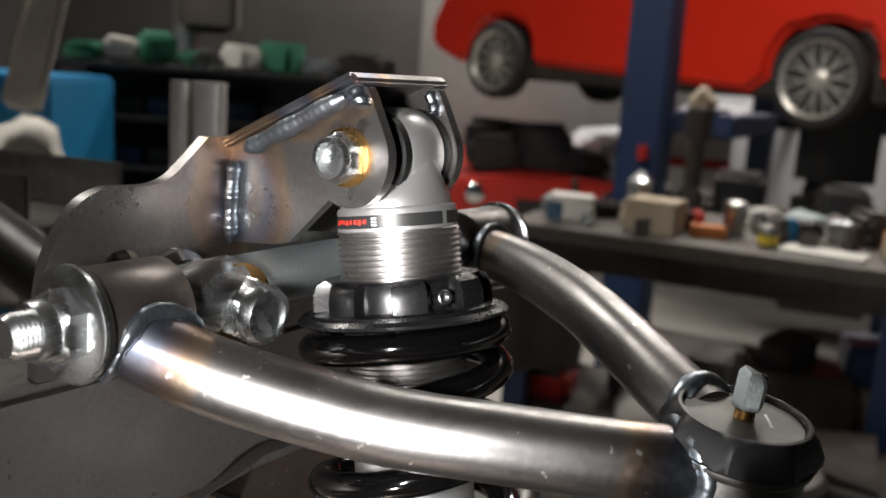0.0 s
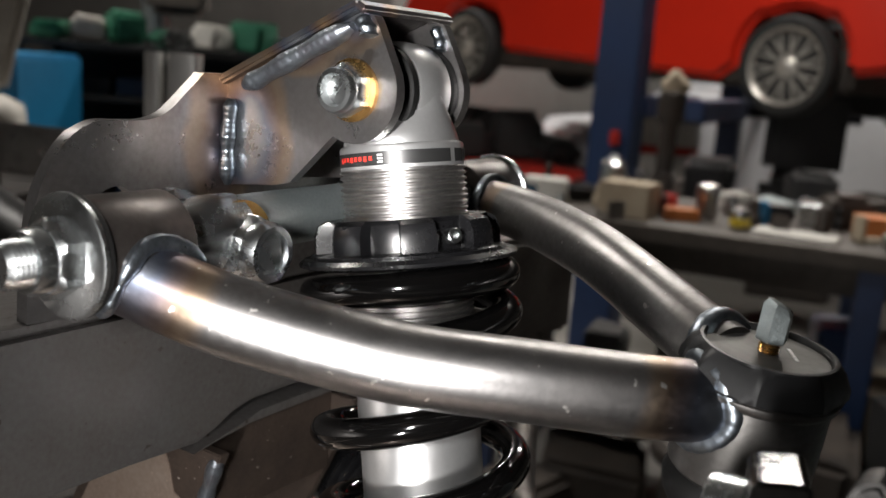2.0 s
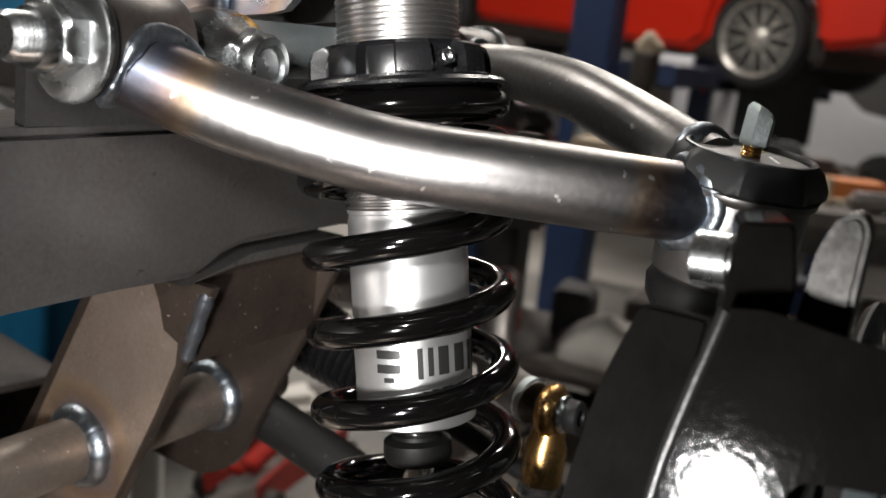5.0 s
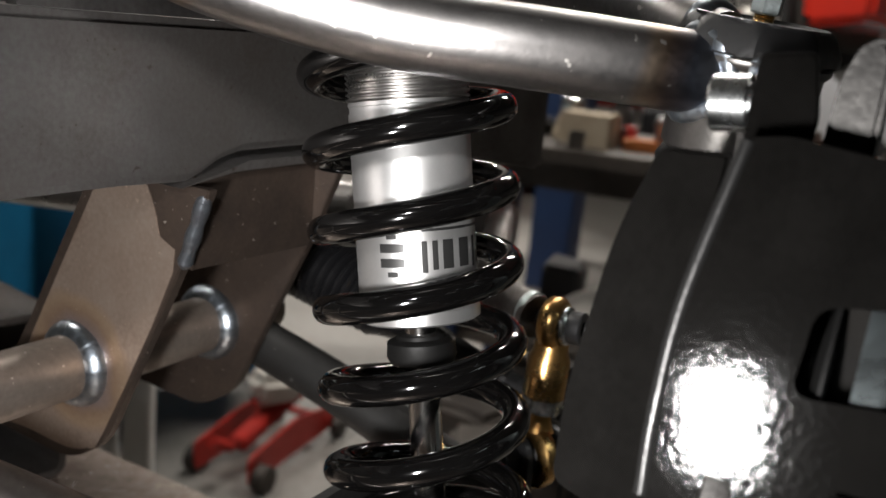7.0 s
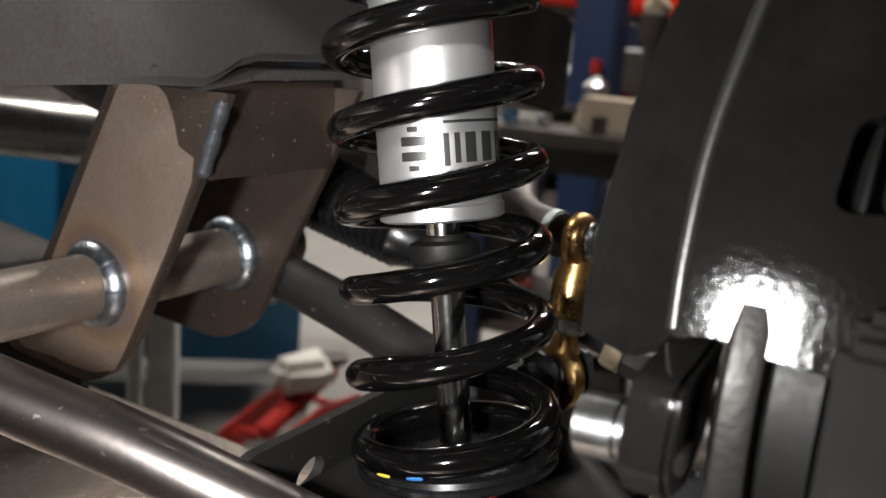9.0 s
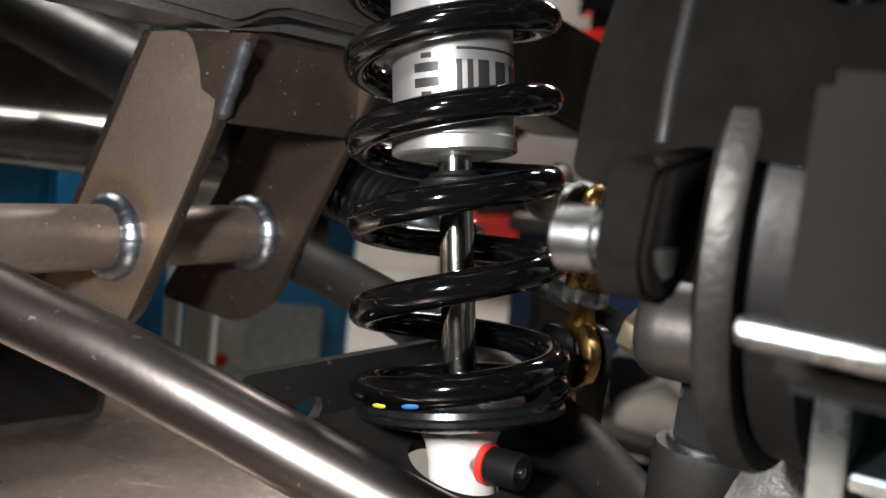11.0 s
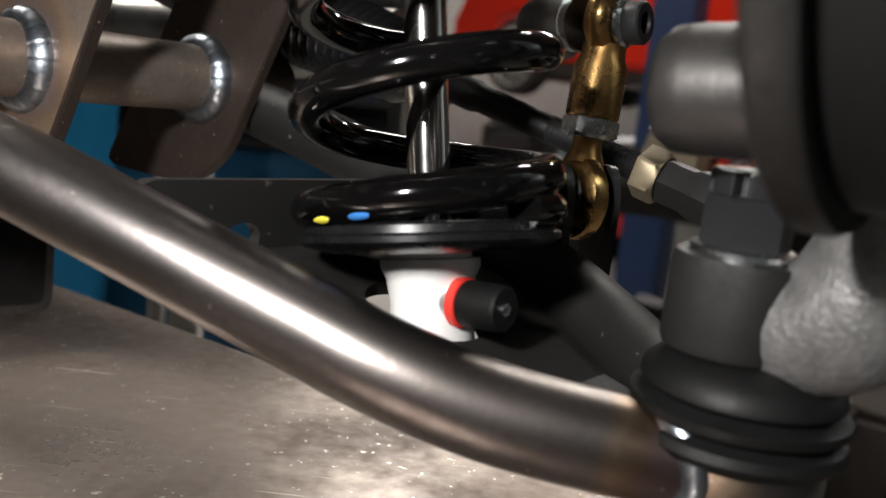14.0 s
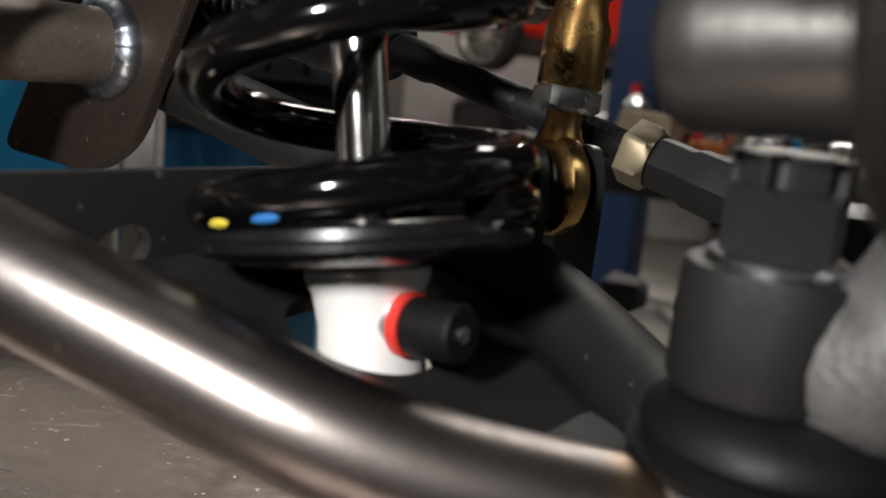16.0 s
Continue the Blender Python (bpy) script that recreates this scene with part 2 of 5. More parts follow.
def sweep(pts, r, seg=24, closed_ends=True, rfun=None, flat_z=1.0):
    """A round bar along a line."""
    bm = bmesh.new()
    pts = [Vector(p) for p in pts]
    rings, side = [], None
    for i, p in enumerate(pts):
        d = (pts[min(i + 1, len(pts) - 1)] - pts[max(i - 1, 0)]).normalized()
        if side is None:
            side = d.cross(Vector((0, 0, 1)) if abs(d.z) < 0.9 else Vector((1, 0, 0))).normalized()
        side = (side - d * side.dot(d)).normalized()
        up = d.cross(side)
        rr = r * (rfun(i / (len(pts) - 1), i) if rfun else 1)
        rings.append([bm.verts.new(p + side * rr * math.cos(a) + up * rr * flat_z * math.sin(a)) for a in (2 * math.pi * k / seg for k in range(seg))])
    for p, q in zip(rings, rings[1:]):
        for i in range(seg):
            bm.faces.new((p[i], p[(i + 1) % seg], q[(i + 1) % seg], q[i]))
    if closed_ends:
        bm.faces.new(rings[0][::-1])
        bm.faces.new(rings[-1])
    return bm


def fillet(poly, r, n=5):
    """The polygon with its corners rounded; r: one radius or one a corner."""
    out, m = [], len(poly)
    for i in range(m):
        a, b, c = (Vector(poly[j % m]).to_2d() for j in (i - 1, i, i + 1))
        rad = r[i] if isinstance(r, (list, tuple)) else r
        u, v = (a - b), (c - b)
        k = min(rad, u.length * 0.45, v.length * 0.45)
        if k < 1e-5:
            out.append(tuple(b))
            continue
        p, q = b + u.normalized() * k, b + v.normalized() * k
        for s in range(n + 1):
            t = s / n
            out.append(tuple(p * (1 - t) ** 2 + b * 2 * t * (1 - t) + q * t * t))
    return out


def circle(x, y, r, n=24, ry=None, turn=0.0):
    ry = ry or r
    return [(x + r * math.cos(a) * math.cos(turn) - ry * math.sin(a) * math.sin(turn),
             y + r * math.cos(a) * math.sin(turn) + ry * math.sin(a) * math.cos(turn)) for a in (2 * math.pi * i / n for i in range(n))]


def slab(outline, thick, holes=(), bevel=0.0):
    """A plate in the xy plane, z from 0 to thick, with holes cut right in it."""
    bm = bmesh.new()
    if holes:
        edges = []
        for loop in (outline, *holes):
            vs = [bm.verts.new((x, y, 0)) for x, y in loop]
            edges += [bm.edges.new((vs[i], vs[(i + 1) % len(vs)])) for i in range(len(vs))]
        bmesh.ops.triangle_fill(bm, use_beauty=True, edges=edges)
        faces = list(bm.faces)
    else:
        faces = [bm.faces.new([bm.verts.new((x, y, 0)) for x, y in outline])]
    got = bmesh.ops.extrude_face_region(bm, geom=faces)
    bmesh.ops.translate(bm, verts=[g for g in got["geom"] if isinstance(g, bmesh.types.BMVert)], vec=(0, 0, thick))
    bmesh.ops.recalc_face_normals(bm, faces=bm.faces)
    if bevel:
        es = [e for e in bm.edges if len(e.link_faces) == 2 and e.calc_face_angle(0) > 0.9]
        bmesh.ops.bevel(bm, geom=es, offset=bevel, segments=2, affect="EDGES", clamp_overlap=True)
    return bm


def block(sx, sy, sz, bevel=0.0, at=(0, 0, 0), seg=2):
    """A bevelled box standing on z = 0 round at."""
    bm = bmesh.new()
    bmesh.ops.create_cube(bm, size=1.0)
    bm.transform(Matrix.Translation((at[0], at[1], at[2] + sz / 2)) @ Matrix.Diagonal((sx, sy, sz, 1)))
    if bevel:
        bmesh.ops.bevel(bm, geom=list(bm.edges), offset=bevel, segments=seg, affect="EDGES", clamp_overlap=True)
    return bm


def merge(*bms):
    out = bmesh.new()
    for b in bms:
        me = bpy.data.meshes.new("tmp")
        b.to_mesh(me)
        b.free()
        out.from_mesh(me)
        bpy.data.meshes.remove(me)
    return out


# planes of the car's own axes: (u, v) to places
def plane_ol(l):
    """u = o, v = z, thickness along +l."""
    return CAR @ Matrix(((1, 0, 0, 0), (0, 0, 1, l), (0, 1, 0, 0), (0, 0, 0, 1)))


def plane_lz(o):
    """u = l, v = z, thickness along +o."""
    return CAR @ Matrix(((0, 0, 1, o), (1, 0, 0, 0), (0, 1, 0, 0), (0, 0, 0, 1)))


def cyl_at(o, l, z, axis):
    return CAR @ along((o, l, z), axis)


def hex_profile(af, h, hole, chamfer=0.12):
    """A hexagon nut round z with chamfered corners and a hole's rim."""
    bm = bmesh.new()
    R, n = af / math.sqrt(3), 48
    rings = []
    for r_in, zz in ((None, 0), (None, h * (1 - chamfer)), (af * 0.5 * 0.96, h), (hole, h), (hole, h * 0.35)):
        row = []
        for i in range(n):
            a = 2 * math.pi * i / n
            rh = af / 2 / math.cos((a + math.pi / 6) % (math.pi / 3) - math.pi / 6)
            if r_in is None:
                rr = rh
                z2 = zz - (0 if zz == 0 else (rh - af / 2) * 0.5)
            else:
                rr, z2 = r_in, zz
            row.append(bm.verts.new((rr * math.cos(a), rr * math.sin(a), z2)))
        rings.append(row)
    for p, q in zip(rings, rings[1:]):
        for i in range(n):
            bm.faces.new((p[i], p[(i + 1) % n], q[(i + 1) % n], q[i]))
    bm.faces.new(rings[0][::-1])
    bm.faces.new(rings[-1])
    return bm


def thread(r, length, pitch=0.0016, depth=0.0006, tip=0.0015):
    prof, h = [(r * 0.6, 0)], 0.0
    while h < length - tip:
        prof += [(r - depth, h), (r, h + pitch * 0.45)]
        h += pitch
    prof += [(r - depth, length - tip), (r * 0.82, length)]
    return lathe(prof, 28)


def bead(pts, r, ripples, seg=12, flat_z=0.75):
    """A weld bead with overlapping ripples."""
    line = glide(pts, max(4, int(ripples * 6 / max(1, len(pts) - 1))))
    return sweep(line, r, seg, True, lambda t, i: (0.95 + 0.05 * ((t * ripples + 0.35 * math.sin(9 * t)) % 1.0) + 0.09 * math.sin(17 * t + 1.3 * ripples)) * (0.5 + 0.5 * min(1, 12 * t, 12 * (1 - t))), flat_z)


def ring_path(c, axis, r, a0, a1, n=24):
    q = along(c, axis)
    return [q @ Vector((r * math.cos(radians(a0 + (a1 - a0) * i / n)), r * math.sin(radians(a0 + (a1 - a0) * i / n)), 0)) for i in range(n + 1)]


def junction(p, q, r, c, axis, R, a0=0, a1=360, n=28):
    """The line on which a tube of radius r from p towards q meets a round body of radius R round the axis at c."""
    p, q, c, axis = Vector(p), Vector(q), Vector(c), Vector(axis).normalized()
    d = (q - p).normalized()
    m = along(p, d)
    out = []
    for i in range(n + 1):
        a = radians(a0 + (a1 - a0) * i / n)
        s = m @ Vector((r * math.cos(a), r * math.sin(a), 0))
        w, v = s - c, d
        w, v = w - axis * w.dot(axis), v - axis * v.dot(axis)
        A, B, C = v.dot(v), 2 * w.dot(v), w.dot(w) - R * R
        D = max(0.0, B * B - 4 * A * C)
        out.append(s + d * ((-B - math.sqrt(D)) / (2 * A)))
    return out


def ball(r, sx=1, sy=1, sz=1, sub=3):
    bm = bmesh.new()
    bmesh.ops.create_icosphere(bm, subdivisions=sub, radius=r)
    bm.transform(Matrix.Diagonal((sx, sy, sz, 1)))
    return bm

# ---- setting ----
CONCRETE = mat("worn_concrete_floor", (0.27, 0.255, 0.235), (0.18, 0.17, 0.155), 0.0, 0.55, 0.75, 30, 1.2, 0.1)
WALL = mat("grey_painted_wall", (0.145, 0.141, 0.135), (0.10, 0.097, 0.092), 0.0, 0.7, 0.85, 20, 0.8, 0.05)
DARK_WALL = mat("dark_wall_surface", (0.042, 0.040, 0.037), (0.027, 0.025, 0.023), 0.0, 0.7, 0.85, 20, 0.9, 0.05)
CEIL = mat("dusty_ceiling_panel", (0.20, 0.19, 0.18), (0.14, 0.135, 0.13), 0.0, 0.85, 0.95, 20, 0.8)


def wall(name, x0, y0, x1, y1, h, m, label):
    d = Vector((x1 - x0, y1 - y0, 0))
    bm = block(d.length, 0.15, h)
    ob = part(name, bm, m, None, "", Matrix.Translation(((x0 + x1) / 2, (y0 + y1) / 2, 0)) @ Matrix.Rotation(math.atan2(d.y, d.x), 4, "Z"))
    return tagged(ob, label, "wall", "", "structure")


fl = part("floor", block(18, 16, 0.1, at=(0, 3, -0.1)), CONCRETE)
tagged(fl, "worn grey concrete workshop floor", "floor", "", "structure")
wall("wall_north", -0.25, 10, 9, 10, 4.4, WALL, "grey painted workshop end wall")
# the end wall's left part has the darker base colour
wall("wall_north_west", -9, 9.95, -0.25, 9.95, 4.4, DARK_WALL, "dark part of the end wall")
wall("wall_west", -4.2, -5, -4.2, 10, 4.4, DARK_WALL, "dark workshop side wall")
wall("wall_east", 9, -5, 9, 10, 4.4, WALL, "grey painted workshop side wall")
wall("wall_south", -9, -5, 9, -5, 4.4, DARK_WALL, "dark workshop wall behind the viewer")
tagged(part("ceiling", block(18, 16, 0.1, at=(0, 3, 4.4)), CEIL), "dusty dark workshop ceiling", "ceiling", "", "structure")

# ---- steel table ----
tb = thing("welding_table", W(-0.5, -0.6, 0), "worn bare steel fabrication table with scratches and spatter", "table")
part("tabletop", block(1.9, 1.4285, 0.02, 0.0015, (-0.55, -0.5857, 0.871)), TABLE, tb, "", CAR)
for o, l in ((-1.4, -1.2), (-1.4, 0.06), (0.32, -1.2), (0.32, 0.06)):
    part("leg", block(0.08, 0.08, 0.871, 0.004, (o, l, 0)), RAIL, tb, "", CAR)

# square tube lying on the table


def square_tube(name, size, wallt, length, xf, label):
    t = thing(name, xf.translation, label, "steel tube")
    outer = fillet([(-size / 2, 0), (size / 2, 0), (size / 2, size), (-size / 2, size)], wallt * 2.2, 4)
    inner = fillet([(-size / 2 + wallt, wallt), (size / 2 - wallt, wallt), (size / 2 - wallt, size - wallt), (-size / 2 + wallt, size - wallt)], wallt * 1.4, 4)
    part("tube_wall", slab(outer, length, [inner[::-1]]), RAIL if length < 1 else ALU_BRIGHT, t, "", xf)
    return t


# ---- frame rail ----
rail = thing("frame_rail", W(-0.13, 0.0, 1.15), "bare mill-scale steel chassis frame rail", "frame rail")
bot = [(-0.9, 1.153), (-0.06, 1.153), (-0.022, 1.1515), (-0.012, 1.155), (-0.002, 1.160), (0.012, 1.163), (0.09, 1.163), (0.22, 1.147), (0.36, 1.125)]
top = [(0.36, 1.200), (0.2, 1.216), (0.05, 1.222), (-0.9, 1.2235)]
part("rail_box", slab(bot + top, 0.06, (), 0.004), RAIL, rail, "", plane_lz(-0.16))
part("lower_flange", slab([(-0.03, 1.150), (0.004, 1.1545), (0.085, 1.1545), (0.085, 1.1585), (0.012, 1.1590), (-0.002, 1.1555)], 0.03), RAIL, rail, "", plane_lz(-0.128))

# ---- shock tower ----
tw = thing("shock_tower", W(-0.1, 0.0, 1.222), "heat-tinted welded steel shock tower bracket on the rail", "shock tower")
outl = glide([(-0.1035, 1.245, 0), (-0.1005, 1.265, 0), (-0.0962, 1.277, 0), (-0.088, 1.2895, 0), (-0.077, 1.2955, 0), (-0.0655, 1.2957, 0),
              (-0.0545, 1.2960, 0), (-0.0455, 1.2990, 0), (-0.037, 1.3058, 0), (-0.027, 1.3145, 0)], 5)
poly = [(-0.104, 1.2225)] + [(p.x, p.y) for p in outl] + [(0.045, 1.3145), (0.07, 1.29), (0.08, 1.2225)]
def bent_wing(bm, start, bend):
    """Cuts the plate into narrow strips along u and rolls the wing before start away."""
    for k in range(24):
        bmesh.ops.bisect_plane(bm, geom=list(bm.verts) + list(bm.edges) + list(bm.faces), plane_co=(start - 0.0026 * k, 0, 0), plane_no=(1, 0, 0))
    for v in bm.verts:
        d = max(0.0, start - v.co.x)
        v.co.z -= bend * d * d
    return bm


part("tower_plate", bent_wing(slab(poly, 0.006, [circle(-0.069, 1.262, 0.009, 24)[::-1]]), -0.047, 1.5), TOWER, tw, "", plane_lz(-0.106))
ear = [(-0.100, 1.268), (-0.072, 1.2715), (-0.064, 1.2735), (-0.0425, 1.2945)]
ear += [(-0.0335 + 0.0205 * math.cos(radians(a)), 1.313 + 0.0205 * math.sin(radians(a))) for a in range(-112, 36, 12)]
ear += [(-0.0235, 1.338), (-0.0255, 1.341), (-0.031, 1.3425), (-0.100, 1.3105)]
part("ear", slab(ear, 0.005, [circle(-0.0335, 1.313, 0.007, 16)[::-1]]), TOWER, tw, "", plane_ol(-0.0135))
part("ear", slab(ear, 0.005, [circle(-0.0335, 1.313, 0.007, 16)[::-1]]), TOWER, tw, "", plane_ol(0.0335))
cap = [(-0.104, 1.3085), (-0.031, 1.3428), (-0.0268, 1.3410), (-0.0262, 1.3440), (-0.0310, 1.3468), (-0.106, 1.3118)]
part("top_plate", slab(cap, 0.062, (), 0.0012), TOWER, tw, "", plane_ol(-0.0185))
part("weld_bead", bead([W(-0.097, -0.0155, 1.2685), W(-0.097, -0.0160, 1.287), W(-0.096, -0.0155, 1.3045)], 0.0043, 13), WELD, tw, "silvery rippled weld bead")
part("weld_bead", bead([W(-0.088, -0.0155, 1.3105), W(-0.06, -0.0165, 1.3238), W(-0.034, -0.0155, 1.3368)], 0.0050, 15), WELD_DULL, tw, "dull blue-grey weld bead")
part("weld_bead", bead([W(-0.031, -0.013, 1.340), W(-0.027, -0.0145, 1.336), W(-0.026, -0.0150, 1.333)], 0.004, 4), WELD, tw)
part("weld_bead", bead([W(-0.029, 0.0325, 1.340), W(-0.026, 0.033, 1.334), W(-0.0255, 0.0325, 1.330)], 0.0036, 4), WELD, tw)

# bolt that carries the shock's upper eye
sb = thing("upper_shock_bolt", W(-0.0335, 0.0, 1.313), "zinc-plated bolt and lock nut with a gold washer", "bolt")
# black shank: the dimness of the nut's bore is put into its colour
part("shank", lathe([(0.0056, 0), (0.0056, 0.062)], 24), GREASE_SHADE, sb, "", cyl_at(-0.0335, -0.0186, 1.313, (0, 1, 0)))
part("washer", slab(circle(0, 0, 0.0120, 40), 0.0018, [circle(0, 0, 0.0065, 20)[::-1]]), YELLOW_ZINC, sb, "gold zinc washer", cyl_at(-0.0335, -0.0136, 1.313, (0, -1, 0)))
part("lock_nut", hex_profile(0.0182, 0.0066, 0.0062), ZINC, sb, "", cyl_at(-0.0335, -0.0155, 1.313, (0, -1, 0)))
part("nut_collar", lathe([(0.0088, 0), (0.0088, 0.0022), (0.0080, 0.0036), (0.0062, 0.0038), (0.0056, 0.0010), (0.0054, -0.006)], 36), ZINC, sb, "", cyl_at(-0.0335, -0.0219, 1.313, (0, -1, 0)))
part("bolt_head", hex_profile(0.0200, 0.008, 0.004), ZINC, sb, "", cyl_at(-0.0335, 0.039, 1.313, (0, 1, 0)))

# ---- cross shaft of the upper arm ----
XS_O, XS_Z, MN_Z = -0.0650, 1.2565, 1.2522
xs = thing("cross_shaft", W(XS_O, 0.0, XS_Z), "zinc-plated upper arm cross shaft with threaded ends", "cross shaft")
part("shaft_bar", sweep([W(XS_O - 0.008, -0.06, XS_Z), W(XS_O - 0.010, 0.0, XS_Z), W(XS_O - 0.008, 0.118, XS_Z)], 0.0125, 28, True, None, 0.95), ZINC_CAST, xs, "rough zinc-plated bar")
part("shaft_end", lathe([(0.0085, 0), (0.0100, 0.002), (0.0125, 0.02), (0.0150, 0.026), (0.0150, 0.04)], 32), ZINC, xs, "", cyl_at(XS_O, -0.085, XS_Z, (0, 1, 0)))
part("shaft_end", lathe([(0.0150, 0), (0.0150, 0.014), (0.0125, 0.02), (0.0085, 0.045)], 32), ZINC, xs, "", cyl_at(XS_O, 0.09, XS_Z, (0, 1, 0)))
for l0, s in ((-0.1165, -1), (0.159, 1)):
    part("threaded_stud", thread(0.0080, 0.0235, 0.0017), ZINC, xs, "", cyl_at(XS_O, l0, XS_Z, (0, s, 0)))
    part("end_nut", hex_profile(0.0235, 0.0080, 0.0075), ZINC, xs, "", cyl_at(XS_O, l0 + 0.001 * s, XS_Z, (0, s, 0)))
    part("end_nut_collar", lathe([(0.0108, 0), (0.0108, 0.0035), (0.0098, 0.0060), (0.0078, 0.0062)], 36), ZINC, xs, "", cyl_at(XS_O, l0 + 0.0085 * s, XS_Z, (0, s, 0)))
    part("end_washer", lathe([(0.0200, 0), (0.0208, 0.0006), (0.0208, 0.0022), (0.0196, 0.0030)], 48), ZINC, xs, "", cyl_at(XS_O, l0 - 0.0022 * s, XS_Z, (0, s, 0)))
for l0 in (-0.047, 0.072):
    part("boss", lathe([(0.0135, 0), (0.0145, 0.003), (0.0145, 0.022), (0.0135, 0.026)], 36), ZINC, xs, "", cyl_at(-0.0860, l0, MN_Z, (1, 0, 0)))
    part("boss_flange", lathe([(0.0165, 0), (0.0172, 0.001), (0.0172, 0.006), (0.014, 0.010)], 36), ZINC, xs, "", cyl_at(-0.0985, l0, MN_Z, (1, 0, 0)))
    part("gold_washer", slab(circle(0, 0, 0.0178, 40), 0.0026), YELLOW_ZINC, xs, "gold zinc washer", cyl_at(-0.0600, l0, MN_Z, (1, 0, 0)))
    part("mount_nut", hex_profile(0.0232, 0.0125, 0.009), ZINC, xs, "", cyl_at(-0.0578, l0, MN_Z, (1, 0, 0)))
    part("nut_collar", lathe([(0.0118, 0), (0.0118, 0.0035), (0.0105, 0.0062), (0.0082, 0.0062), (0.0080, 0.003)], 36), ZINC, xs, "", cyl_at(-0.0461, l0, MN_Z, (1, 0, 0)))
    part("mount_stud", thread(0.0074, 0.05, 0.0015), ZINC, xs, "", cyl_at(-0.0915, l0, MN_Z, (1, 0, 0)))

# ---- upper control arm ----
TR = 0.0140
ua = thing("upper_control_arm", W(0.03, 0.0, 1.21), "bare bent steel tube upper control arm with welded ends", "control arm")
for l0, h in ((-0.1125, 0.0350), (0.1165, 0.0415)):
    part("bushing_sleeve", lathe([(0.0170, -0.0005), (0.0186, 0), (0.0190, 0.001), (0.0190, h - 0.001), (0.0185, h), (0.0165, h + 0.0005)], 48), SLEEVE, ua, "heat-darkened steel sleeve", cyl_at(XS_O, l0, XS_Z, (0, 1, 0)))
    part("bushing_lip", lathe([(0.0198, 0), (0.0204, 0.0008), (0.0204, 0.0032), (0.0196, 0.004)], 48), RUBBER, ua, "black bushing lip", cyl_at(XS_O, l0 - 0.0035 if l0 < 0 else l0 + h - 0.0005, XS_Z, (0, 1, 0)))
front = [(-0.0650, -0.0990, 1.2510), (-0.034, -0.0830, 1.2393), (-0.006, -0.0676, 1.2322), (0.0246, -0.0505, 1.2268), (0.058, -0.032, 1.2250), (0.088, -0.0135, 1.2230), (0.104, -0.0010, 1.2218), (0.116, 0.0110, 1.2212)]
part("front_tube", sweep(glide([W(*p) for p in front], 8), TR, 36), STEEL, ua)
rear = [(-0.0575, 0.1320, 1.2540), (-0.0139, 0.1035, 1.2553), (0.0198, 0.0817, 1.2530), (0.0453, 0.0653, 1.2490), (0.0887, 0.0373, 1.2374), (0.108, 0.027, 1.231)]
part("rear_tube", sweep(glide([W(*p) for p in rear], 8), TR * 0.93, 36), STEEL, ua)
BJ = Vector((0.1190, 0.0205, 1.1935))
bj_axis = Vector((0.11, -0.045, 1)).normalized()
part("ball_joint_cup", lathe([(0.0225, 0.000), (0.0244, 0.002), (0.0246, 0.0315), (0.0262, 0.0330), (0.0266, 0.0340), (0.0266, 0.0352), (0.0256, 0.0360), (0.020, 0.036)], 64), TURNED, ua, "bare steel ball joint cup", CAR @ along(BJ, bj_axis))
UP = CAR.to_3x3() @ bj_axis
LONG = CAR.to_3x3() @ Vector((0, 1, 0))
part("weld_bead", bead(junction(W(0.080, -0.020, 1.2235), W(0.108, 0.003, 1.2216), TR - 0.0004, W(*BJ), UP, 0.0232), 0.0042, 20), WELD, ua, "blue-tinted weld bead")
part("weld_bead", bead(junction(W(0.075, 0.046, 1.241), W(0.108, 0.027, 1.231), TR - 0.0012, W(*BJ), UP, 0.0232), 0.0042, 20), WELD, ua)
part("weld_bead", bead(junction(W(-0.020, -0.0755, 1.2345), W(-0.0575, -0.0975, 1.2505), TR - 0.0004, W(XS_O, 0, XS_Z), LONG, 0.0180), 0.0043, 20), WELD, ua, "blue-tinted weld bead")
part("weld_bead", bead(junction(W(-0.010, 0.101, 1.2553), W(-0.0575, 0.132, 1.254), TR - 0.0012, W(XS_O, 0, XS_Z), LONG, 0.0180), 0.0043, 20), WELD, ua)

# upper ball joint
ub = thing("upper_ball_joint", W(*BJ), "black screw-in ball joint with a grease fitting", "ball joint")


def collar_flats(a, k):
    """Eight flats on the collar's skirt with two wrench notches."""
    if not 2 <= k <= 5:
        return 1.0
    flat = math.cos(math.pi / 8) / math.cos((a + 0.2) % (math.pi / 4) - math.pi / 8)
    return flat * (0.93 if math.cos(2 * (a - 2.6)) > 0.93 else 1.0)


UB = CAR @ along(BJ, bj_axis)
part("threaded_collar", lathe([(0.0240, 0.0355), (0.0272, 0.0362), (0.0284, 0.0368), (0.0282, 0.0400), (0.0254, 0.0455), (0.0240, 0.0468), (0.0228, 0.0478), (0.0216, 0.0480), (0.0210, 0.0474), (0.0207, 0.0452)], 96, collar_flats), COLLAR, ub, "black octagonal collar", UB)
part("cap_disc", lathe([(0.0208, 0.0440), (0.0208, 0.0455), (0.0203, 0.0459)], 48), GOLD_DISC, ub, "grey steel cap disc", UB)
zf = CAR @ along(BJ + bj_axis * 0.0458, bj_axis)
gf = part("grease_fitting", thread(0.0036, 0.0045, 0.0010, 0.0004, 0.0004), YELLOW_ZINC, ub, "brass-tinted threaded fitting", zf)
tip = lathe([(0.0046, 0.0040), (0.0054, 0.0046), (0.0054, 0.0150), (0.0040, 0.0172), (0.0020, 0.0176)], 6)
